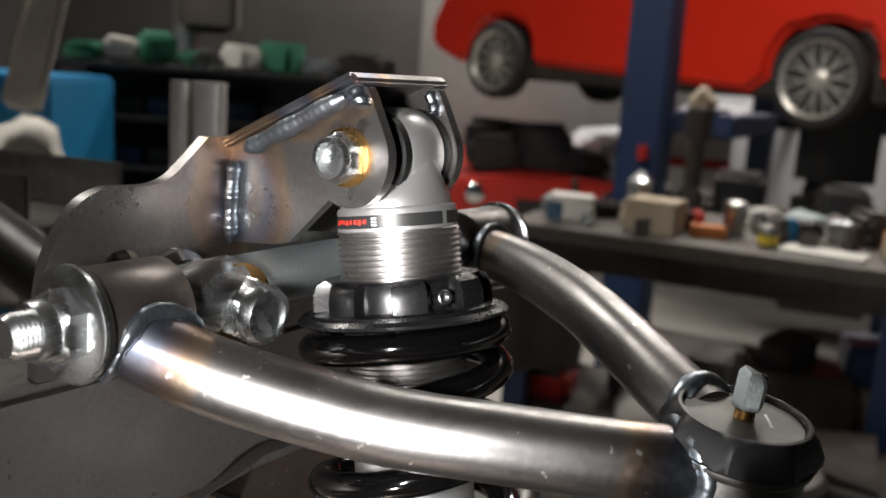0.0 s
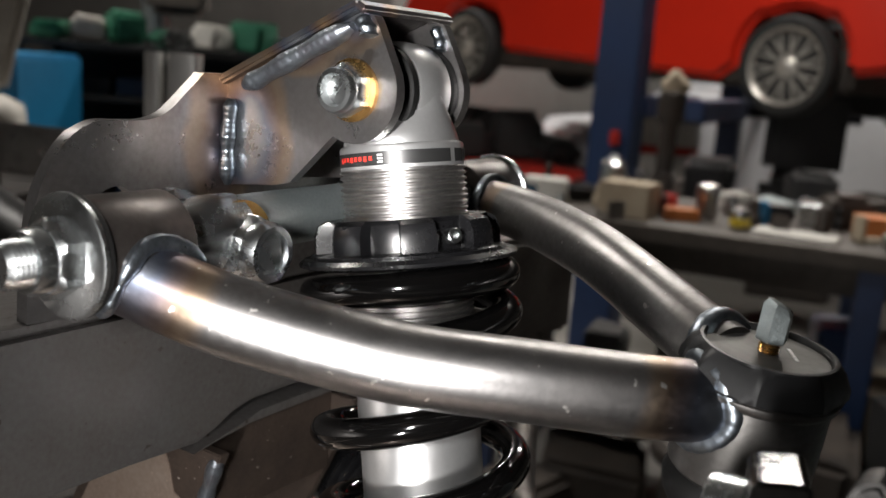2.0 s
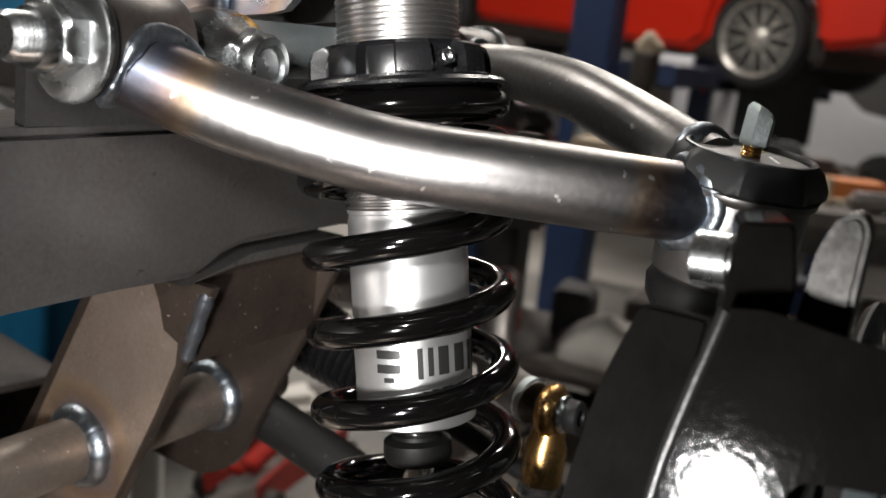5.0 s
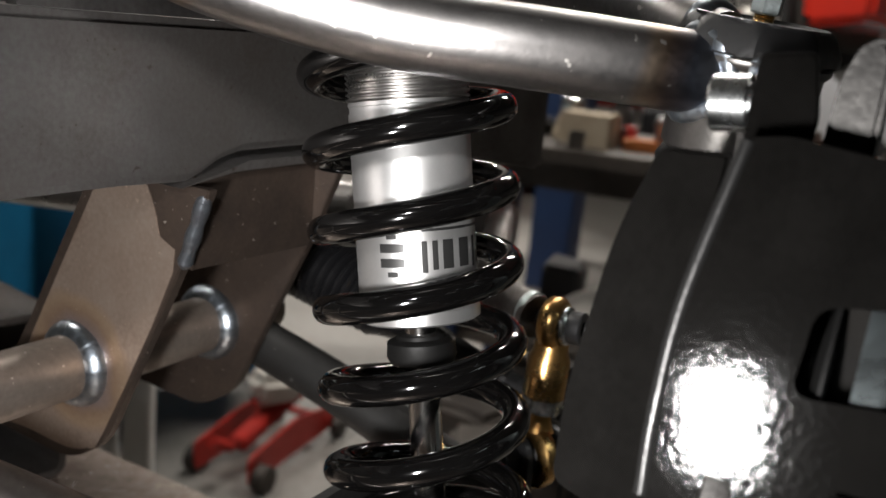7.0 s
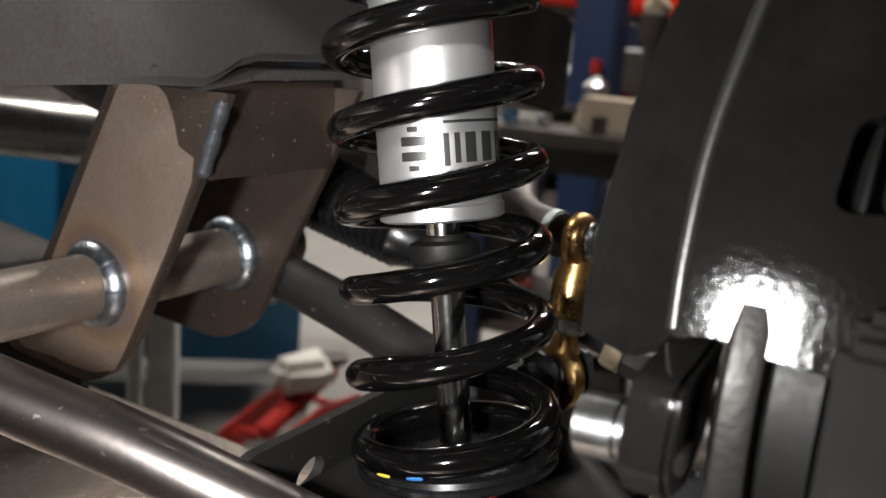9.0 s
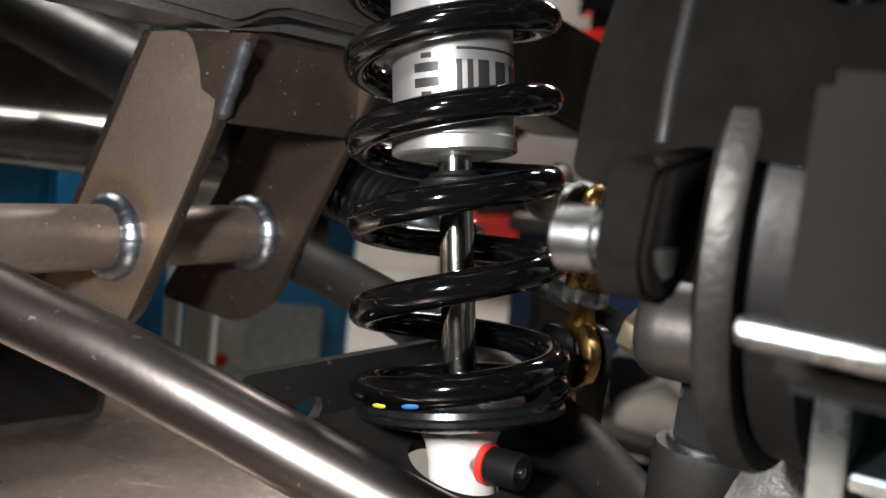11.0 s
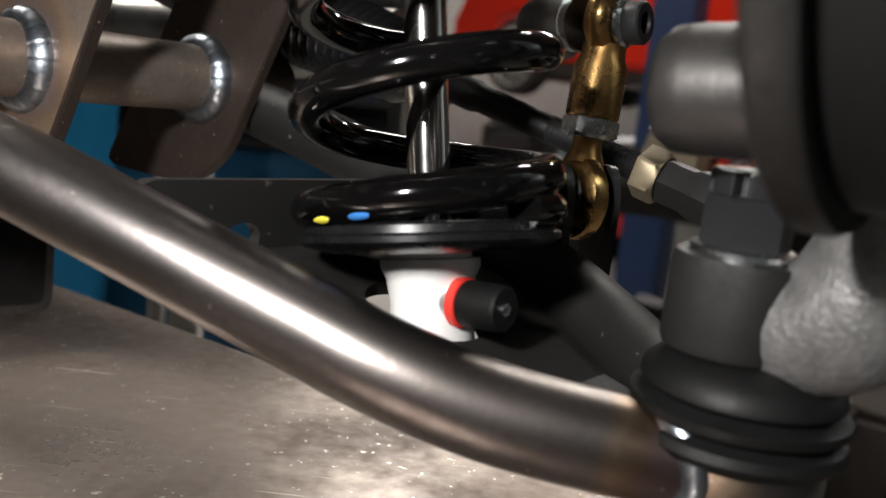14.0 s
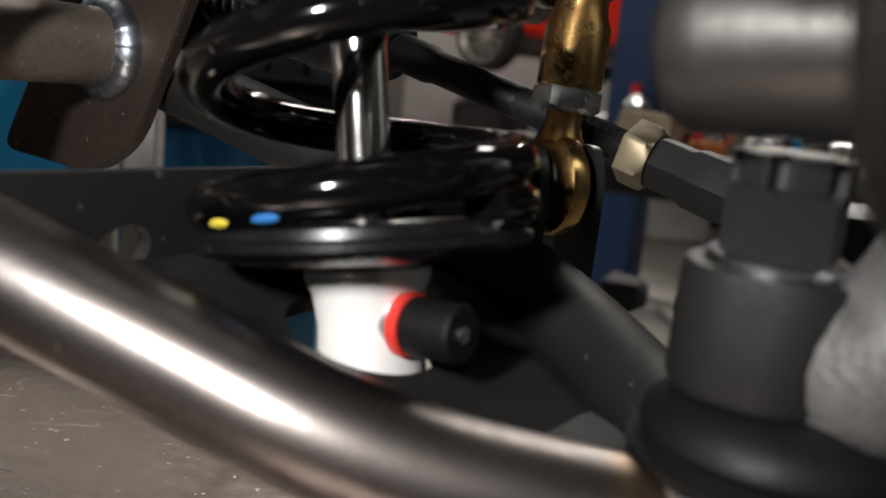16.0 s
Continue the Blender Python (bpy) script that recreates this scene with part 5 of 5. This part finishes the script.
on_bench(1.35, 0.3, block(0.30, 0.2, 0.05, 0.01), WOOD, "wooden_tray", "wooden tray of small parts", "tray", 5)
for i, (u, v) in enumerate(((0.22, 0.12), (0.5, 0.36), (0.68, 0.44), (0.95, 0.3), (1.2, 0.16), (0.33, 0.3), (1.5, 0.5), (0.78, 0.28))):
    m = (ZINC, RED_P, ALU_DARK, JUNK, ZINC, RAG, DARK_STEEL, BLUE_PAINT)[i]
    on_bench(u, v, lathe([(0.018, 0), (0.022, 0.004), (0.022, 0.03 + 0.008 * (i % 4)), (0.014, 0.045 + 0.01 * (i % 4))], 16), m, "loose_fitting", "loose metal fitting lying on the bench", "fitting")
on_bench(0.44, 0.60, merge(block(0.07, 0.10, 0.10, 0.01), lathe([(0.03, 0.1), (0.03, 0.25), (0.045, 0.27), (0.045, 0.36), (0.02, 0.38)], 20)), JUNK, "bench_vise", "dark greasy bench vise", "vise")
on_bench(0.44, 0.60, crumple(ball(0.045, 1, 0.9, 0.9), 0.02, 25, 3), CARD, "rag", "pale rag laid over the vise", "rag", 0, BH + 0.385)

# small dark and bright pieces scattered over the bench
random.seed(23)
for i in range(26):
    u, v = 0.06 + 0.078 * i, 0.07 + 0.5 * random.random()
    m = (JUNK, ZINC, DARK_STEEL, CARD, ALU_DARK, JUNK, RED_P, WOOD, PAPER, JUNK)[i % 10]
    if i % 3 == 0:
        bm = lathe([(0.012, 0), (0.020, 0.003), (0.020, 0.03), (0.012, 0.034), (0.012, 0.06 + 0.03 * random.random())], 16)
        nm, lab, cat = "turned_part", "small turned metal part on the bench", "metal part"
    elif i % 3 == 1:
        bm = merge(block(0.09, 0.05, 0.012, 0.003), block(0.012, 0.05, 0.05 + 0.03 * random.random(), 0.003, (-0.039, 0, 0)))
        nm, lab, cat = "angle_bracket", "small steel angle bracket on the bench", "bracket"
    else:
        bm = crumple(block(0.10, 0.08, 0.05 + 0.04 * random.random(), 0.012, seg=3), 0.014, 22, i)
        nm, lab, cat = "bench_oddment", "greasy oddment lying on the bench", "loose part"
    on_bench(u, v, bm, m, nm, lab, cat, random.uniform(0, 180))

# low cart of dark parts under the lifted car
ct = thing("parts_cart", (1.75, 4.75, 0), "low black parts cart under the lifted car", "cart")
part("cart_top", block(1.5, 0.6, 0.03, 0.005, (0, 0, 0.58)), BLACK_STEEL, ct, "", place(1.75, 4.75, 0, -24))
for sx in (-0.68, 0.68):
    for sy in (-0.25, 0.25):
        part("cart_leg", block(0.04, 0.04, 0.58, 0.004, (sx, sy, 0)), BLACK_STEEL, ct, "", place(1.75, 4.75, 0, -24))
for i in range(9):
    m = (BLACK_STEEL, JUNK, JUNK, DARK_STEEL, JUNK, ZINC_CAST)[i % 6]
    bm = crumple(block(0.16 + 0.12 * random.random(), 0.24, 0.12 + 0.22 * random.random(), 0.03, seg=3), 0.04, 9, i + 50)
    simple("stored_part", bm, m, place(1.75, 4.75, 0.61, -24) @ place(-0.66 + 0.165 * i, 0.12 * (-1) ** i, 0, 31 * i), "dark engine part stored on the cart", "engine part", "parts on the cart")

# clutter under the bench
for u, v, z, bm, m, nm, lab, cat in (
        (0.10, 0.3, 0.31, block(0.16, 0.16, 0.10, 0.02), RED_P, "fuel_can", "red metal can under the bench", "can"),
        (0.02, 0.2, 0.31, lathe([(0.04, 0), (0.04, 0.16), (0.02, 0.19)], 20), YELLOW_P, "oil_bottle", "yellow plastic oil bottle", "bottle"),
        (0.5, 0.3, 0.31, crumple(ball(0.15, 1.2, 1, 0.8), 0.05, 8, 1), RAG, "white_bag", "crumpled white bag under the bench", "bag"),
        (0.85, 0.3, 0.31, crumple(block(0.3, 0.3, 0.25, 0.02), 0.02, 6, 2), JUNK, "gearbox", "greasy dark gearbox under the bench", "gearbox"),
        (1.2, 0.3, 0.31, block(0.32, 0.3, 0.2, 0.01), CARD, "carton", "brown carton under the bench", "box"),
        (0.42, 0.05, 0.0, crumple(block(0.3, 0.3, 0.22, 0.02), 0.03, 5, 4), JUNK, "engine_part", "dark engine part on the floor", "engine part"),
        (0.95, 0.05, 0.0, block(0.35, 0.28, 0.18, 0.01), CARD, "carton", "brown carton on the floor", "box")):
    simple(nm, bm, m, BX @ place(u, v, z, 17 * u), lab, cat)

# dark stores packed on and in front of the lower shelf
random.seed(11)
for i in range(8):
    u, v = 0.10 + 0.24 * i, 0.20 + 0.30 * ((i * 7) % 3) / 2
    w, d, h = 0.10 + 0.06 * random.random(), 0.12 + 0.1 * random.random(), 0.12 + 0.30 * random.random()
    m = (JUNK, BLACK_STEEL, JUNK, WOOD, NAVY, JUNK, CARD, BLACK_STEEL)[i % 8]
    simple("stored_box", crumple(block(w, d, h, 0.012, seg=3), 0.012, 12, i), m, BX @ place(u, v + 0.12, 0.31, random.uniform(-25, 25)), "dark dusty box stored under the bench", "box", "boxes under the bench")
for i in range(9):
    u, v = 0.25 + 0.2 * i, -0.18 - 0.22 * ((i * 5) % 3)
    w, d, h = 0.14 + 0.14 * random.random(), 0.14 + 0.12 * random.random(), 0.10 + 0.22 * random.random()
    m = (JUNK, WOOD, BLACK_STEEL, CARD, JUNK)[i % 5]
    simple("floor_clutter", crumple(block(w, d, h, 0.02, seg=3), 0.02, 10, i + 20), m, BX @ place(u, v, 0, random.uniform(-40, 40)), "dark worn part lying on the floor", "loose part", "parts on the floor")

# dark heap of parts between the stool and the bench
for x, y, w, d, h, m in ((1.02, 2.15, 0.34, 0.26, 0.50, JUNK), (1.30, 1.95, 0.30, 0.28, 0.62, BLACK_STEEL), (0.88, 2.42, 0.22, 0.2, 0.40, JUNK), (1.62, 1.75, 0.36, 0.3, 0.66, JUNK)):
    simple("stacked_part", crumple(block(w, d, h, 0.03, seg=4), 0.05, 7, x * 9), m, place(x, y, 0, 60 * x), "dark greasy part stacked on the floor", "loose part", "parts on the floor")

# shop stool seen beyond the rear tube
st = thing("shop_stool", (0.75, 1.95, 0), "dark round shop stool in front of the bench", "stool")
part("seat", lathe([(0.02, 0.47), (0.15, 0.475), (0.165, 0.49), (0.165, 0.52), (0.15, 0.535)], 32), JUNK, st, "", place(0.75, 1.95, 0))
part("post", lathe([(0.02, 0.06), (0.02, 0.47)], 16), DARK_STEEL, st, "", place(0.75, 1.95, 0))
for i in range(5):
    part("foot", block(0.22, 0.03, 0.03, 0.005, (0.12, 0, 0.04)), DARK_STEEL, st, "", place(0.75, 1.95, 0, 72 * i))

# far vehicles
def far_car(name, x, y, yaw, m, label, z=0.0):
    xf = place(x, y, z, yaw)
    t = thing(name, (x, y, z), label, "car")
    prof = [(-2.0, 0.3), (-2.05, 0.6), (-1.9, 0.85), (-1.1, 0.95), (-0.5, 1.32), (0.5, 1.34), (1.0, 0.98), (1.9, 0.85), (2.1, 0.6), (2.05, 0.3)]
    bm = slab(prof, 1.6, (), 0.06)
    part("body", bm, m, t, "", xf @ Matrix(((1, 0, 0, 0), (0, 0, 1, -0.8), (0, 1, 0, 0), (0, 0, 0, 1))))
    for cx in (-1.25, 1.25):
        part("wheel", lathe([(0.2, -0.82), (0.31, -0.8), (0.31, 0.8), (0.2, 0.82)], 32), TYRE, t, "", xf @ along((cx, 0, 0.31), (0, 1, 0)))
    part("window_band", block(1.3, 1.62, 0.24, 0.03, (0, 0, 1.02)), GLASS_DARK, t, "", xf)
    return t


def low_roadster(x, y):
    """A low red roadster seen from its nose, its hood off and the engine bay full of dark parts."""
    t = thing("red_roadster", (x, y, 0), "low red roadster with its hood off, parked by the wall", "car")
    nose = fillet([(-0.66, 0.20), (0.66, 0.20), (0.70, 0.36), (0.64, 0.56), (0.30, 0.60), (-0.30, 0.60), (-0.64, 0.56), (-0.70, 0.36)], 0.06)
    front_on = Matrix(((1, 0, 0, x), (0, 0, 1, y), (0, 1, 0, 0), (0, 0, 0, 1)))
    part("body", slab(nose, 2.9, (), 0.03), RED_P, t, "", front_on)
    part("grille", slab(fillet([(-0.16, 0.28), (0.16, 0.28), (0.20, 0.44), (-0.20, 0.44)], 0.03), 0.03, (), 0.006), BLACK_STEEL, t, "dark grille", front_on @ Matrix.Translation((0, 0, -0.02)))
    for sx in (-1, 1):
        part("headlamp", lathe([(0.085, 0.06), (0.085, 0.0), (0.07, -0.025), (0.03, -0.035)], 24), CHROME, t, "round headlamp", front_on @ Matrix.Translation((sx * 0.50, 0.46, -0.01)))
        for yy in (0.55, 2.35):
            part("wheel", lathe([(0.18, -0.08), (0.28, -0.07), (0.28, 0.07), (0.18, 0.08)], 28), TYRE, t, "", Matrix.Translation((x + sx * 0.66, y + yy, 0.28)) @ along((0, 0, 0), (1, 0, 0)))
    for k, (dx, dy, w, h) in enumerate(((-0.36, 0.55, 0.42, 0.30), (0.02, 0.75, 0.50, 0.42), (0.36, 0.60, 0.36, 0.24), (-0.10, 1.3, 0.9, 0.36))):
        part("engine_bay_part", crumple(block(w, 0.5, h, 0.06, seg=4), 0.09, 5, k + 31), BLACK_STEEL, t, "dark greasy engine part", place(x + dx, y + dy, 0.57, 13 * k))
    return t


low_roadster(0.80, 6.85)
far_car("white_car", 3.3, 8.85, 4, PALE_CAR, "pale car parked at the far wall")
wp_ = thing("display_board", (2.02, 7.4, 0), "white display board with a faded red stripe", "board")
part("sheet", block(0.62, 0.03, 1.12, 0.004), PAPER, wp_, "", place(2.02, 7.4, 0, -6))
part("red_stripe", block(0.60, 0.004, 0.07, 0.001, (0, -0.018, 0.72)), RED_P, wp_, "faded red stripe", place(2.02, 7.4, 0, -6))
ds = thing("bucket_seat", (2.55, 5.9, 0), "black car seat standing on a crate", "car seat")
part("seat_back", block(0.5, 0.2, 0.62, 0.08, (0, 0.2, 0.72), 4), BLACK_STEEL, ds, "", place(2.55, 5.9, 0, -20))
part("seat_cushion", block(0.5, 0.5, 0.2, 0.07, (0, 0, 0.56), 4), BLACK_STEEL, ds, "", place(2.55, 5.9, 0, -20))
part("crate", block(0.5, 0.55, 0.56, 0.01), JUNK, ds, "", place(2.55, 5.9, 0, -20))

# ---- left side: tool cart, shelf, blue cabinet ----
def tool_cabinet(x, y, yaw, w, d, h, n, label, z=0.0):
    xf = place(x, y, z, yaw)
    t = thing("tool_cabinet", (x, y, z), label, "tool cabinet")
    part("cabinet_body", block(w, d, h - 0.1, 0.01, (0, 0, 0.1)), BLUE_PAINT, t, "", xf)
    for i in range(n):
        hh = (h - 0.2) / n
        dr = part("drawer", block(w - 0.06, 0.02, hh - 0.015, 0.004, (0, -d / 2 - 0.008, 0.15 + hh * i)), BLUE_PAINT, t, "", xf)
        part("drawer_handle", block(w - 0.2, 0.02, 0.02, 0.004, (0, -d / 2 - 0.026, 0.15 + hh * (i + 0.8))), ZINC, dr, "steel handle strip", xf)
    for sx in (-1, 1):
        for sy in (-1, 1):
            part("castor", lathe([(0.02, -0.02), (0.05, -0.018), (0.05, 0.018), (0.02, 0.02)], 20), TYRE, t, "", xf @ along((sx * (w / 2 - 0.06), sy * (d / 2 - 0.06), 0.05), (0, 1, 0)))
    return t


tool_cabinet(-1.13, 2.30, 0, 0.52, 0.42, 1.27, 5, "blue steel tool cabinet with rags hung over it")
simple("hanging_rag", crumple(block(0.085, 0.03, 0.31, 0.012, seg=3), 0.02, 14, 6), RAG, place(-0.905, 2.03, 1.20, 8) @ Matrix.Rotation(0.22, 4, "Y"), "pale cotton rag hung over the cabinet", "rag")
simple("rag_heap", crumple(ball(0.08, 1.1, 0.7, 0.7), 0.035, 18, 8), RAG, place(-0.905, 2.01, 1.115), "crumpled white rag stuffed on the cabinet", "rag")


def parts_rack():
    xf = place(-0.62, 2.75, 0, 4)
    t = thing("parts_rack", (-0.62, 2.75, 0), "black steel parts rack filled with blue bins", "rack")
    for x in (-0.46, 0.46):
        for y in (-0.15, 0.15):
            part("upright", block(0.035, 0.035, 0.50, 0.003, (x, y, 0.86)), BLACK_STEEL, t, "", xf)
    part("back_panel", block(0.92, 0.01, 0.47, 0.002, (0, 0.17, 0.87)), BLACK_STEEL, t, "", xf)
    for k in range(4):
        part("shelf", block(0.9, 0.32, 0.014, 0.002, (0, 0, 0.87 + 0.14 * k)), BLACK_STEEL, t, "", xf)
    return t, xf


rack, RX = parts_rack()
random.seed(4)
for k in range(3):
    for i in range(8):
        bm = merge(block(0.09, 0.13, 0.05, 0.004, (0, 0, 0)), block(0.02, 0.01, 0.02, 0.002, (0, -0.07, 0.02)))
        tagged(part("parts_bin", bm, (NAVY, BLACK_STEEL, NAVY, JUNK)[(i * 3 + k) % 4], None, "", RX @ place(-0.37 + 0.105 * i, -0.06, 0.885 + 0.14 * k)), "small dark parts bin on the rack", "bin", "bins on the rack")
for i, (x, m) in enumerate(((-0.4, GREEN), (-0.30, RAG), (-0.2, GREEN), (-0.08, ZINC), (0.04, PAPER), (0.15, GREEN), (0.27, ZINC), (0.38, JUNK))):
    simple("rack_item", crumple(block(0.09, 0.12, 0.05 + 0.02 * (i % 3), 0.012), 0.012, 20, i), m, RX @ place(x, -0.02, 1.305, 12 * i), "small loose item on top of the rack", "loose item")

# steel upright clamped on the table's far side, and chassis parts beyond
square_tube("upright_post", 0.020, 0.002, 1.31, Matrix.Translation((-0.350, 1.25, 0.0)), "thin bright steel post standing on the floor")
square_tube("upright_post", 0.040, 0.003, 1.31, Matrix.Translation((-0.312, 1.25, 0.0)), "bright bare steel square post standing on the floor")
square_tube("square_tube", 0.125, 0.005, 0.8, CAR @ Matrix.Translation((-0.335, 0.026, 0.891)) @ Matrix(((0.17, 0, -0.98, 0), (0.98, 0, 0.17, 0), (0, 1, 0, 0), (0, 0, 0, 1))), "rectangular steel tube lying on the table, open end dark")

# tubes of the chassis beyond the rail
cm = thing("crossmember", (-0.4, 0.97, 0.9), "bright bare steel crossmember tube on black stands", "crossmember")
part("outer_tube", sweep([(-0.72, 0.93, 1.068), (-0.39, 0.815, 1.074)], 0.022, 36), ALU_DARK, cm)
part("inner_tube", sweep([(-0.40, 0.82, 1.074), (-0.02, 0.69, 1.080)], 0.026, 36), ALU_DARK, cm)
part("diagonal_brace", sweep([(-0.47, 1.0, 1.10), (-0.26, 0.93, 1.085)], 0.007, 16), ZINC, cm)
for x, y in ((-0.66, 0.909),):
    part("stand", block(0.05, 0.05, 1.03, 0.004, (x, y, 0)), BLACK_STEEL, cm)
fr = thing("far_frame_rail", (-0.42, 0.9, 1.1), "bare steel far frame rail with a flat top", "frame rail")
part("rail_box", block(0.70, 0.07, 0.075, 0.006, (-0.30, 0, 0)), STEEL_LOW, fr, "", place(-0.33, 0.90, 1.085, -18))
part("rail_post", block(0.05, 0.05, 1.085, 0.004, (-0.6, 0, 0)), RAIL, fr, "", place(-0.33, 0.90, 0, -18))
vb = thing("steel_trough", (-0.47, 1.05, 1.14), "dark folded steel trough resting on the far rail", "trough")
part("trough_floor", block(0.22, 0.14, 0.008, 0.002), RAIL, vb, "", place(-0.47, 0.98, 1.163, -18))
for s in (-1, 1):
    part("trough_side", block(0.22, 0.006, 0.06, 0.002, (0, s * 0.07, 0)), ALU_DARK, vb, "", place(-0.47, 0.98, 1.165, -18))
dp = thing("drill_press", (-0.98, 3.75, 0), "grey drill press standing behind the rack", "drill press")
part("column", lathe([(0.05, 0), (0.05, 1.75)], 24), ZINC_CAST, dp, "", place(-1.03, 3.8, 0))
part("head", block(0.22, 0.34, 0.22, 0.03, (0, 0, 1.42)), WOOD, dp, "dusty beige head", place(-0.92, 3.72, 0, 10))
part("base", block(0.4, 0.5, 0.06, 0.01), ZINC_CAST, dp, "", place(-1.0, 3.75, 0, 10))

# floor jack with a white rag
def floor_jack():
    xf = place(-0.21, 2.45, 0, 62) @ Matrix.Scale(0.66, 4)
    t = thing("floor_jack", (-0.21, 2.45, 0), "red floor jack with black saddle", "floor jack")
    for y in (-0.13, 0.13):
        part("side_frame", slab(fillet([(-0.35, 0.03), (0.35, 0.05), (0.35, 0.14), (0.0, 0.20), (-0.35, 0.15)], 0.03), 0.012), RED_P, t, "", xf @ Matrix(((1, 0, 0, 0), (0, 0, 1, y), (0, 1, 0, 0), (0, 0, 0, 1))))
        part("wheel", lathe([(0.03, -0.03), (0.055, -0.028), (0.055, 0.028), (0.03, 0.03)], 24), JUNK, t, "", xf @ along((-0.3, y * 1.25, 0.056), (0, 1, 0)))
        part("wheel", lathe([(0.03, -0.02), (0.05, -0.018), (0.05, 0.018), (0.03, 0.02)], 24), JUNK, t, "", xf @ along((0.3, y * 1.25, 0.051), (0, 1, 0)))
    part("lift_arm", block(0.55, 0.08, 0.06, 0.01, (0.05, 0, 0.16)), RED_P, t, "", xf @ Matrix.Rotation(-0.2, 4, "Y"))
    part("saddle", lathe([(0.03, 0.20), (0.06, 0.22), (0.065, 0.25), (0.05, 0.255)], 20), JUNK, t, "", xf @ Matrix.Translation((0.3, 0, 0.06)))
    part("cross_tube", lathe([(0.018, -0.14), (0.018, 0.14)], 16), RED_P, t, "", xf @ along((0.25, 0, 0.1), (0, 1, 0)))
    part("handle_socket", sweep([(-0.3, 0, 0.15), (-0.42, 0, 0.22)], 0.022, 16), RED_P, t, "", xf)
    return t


floor_jack()
simple("jack_rag", crumple(block(0.17, 0.13, 0.09, 0.025, seg=4), 0.025, 11, 3), RAG, place(-0.20, 2.47, 0.165, 20), "white rag bundle lying on the jack", "rag")


# blue machine cabinet low behind the table
def blue_machine():
    xf = place(-0.72, 2.85, 0, 4)
    t = thing("blue_machine", (-0.72, 2.85, 0), "blue steel machine cabinet with a grey control panel", "machine cabinet")
    part("body", block(0.96, 0.5, 0.69, 0.012, (0, 0, 0.17)), BLUE_PAINT, t, "", xf)
    pn = part("control_panel", block(0.34, 0.02, 0.24, 0.006, (0.24, -0.26, 0.36)), ZINC_CAST, t, "grey control panel", xf)
    part("red_button", lathe([(0.02, 0), (0.02, 0.02), (0.012, 0.026)], 16), RED_P, pn, "", xf @ along((0.13, -0.27, 0.42), (0, -1, 0)))
    part("white_plate", block(0.06, 0.006, 0.12, 0.001, (0.16, -0.272, 0.41)), PAPER, pn, "", xf)
    for x in (-0.44, 0.44):
        for y in (-0.2, 0.2):
            part("leg", block(0.06, 0.06, 0.17, 0.004, (x, y, 0)), BLACK_STEEL, t, "", xf)
    return t


blue_machine()
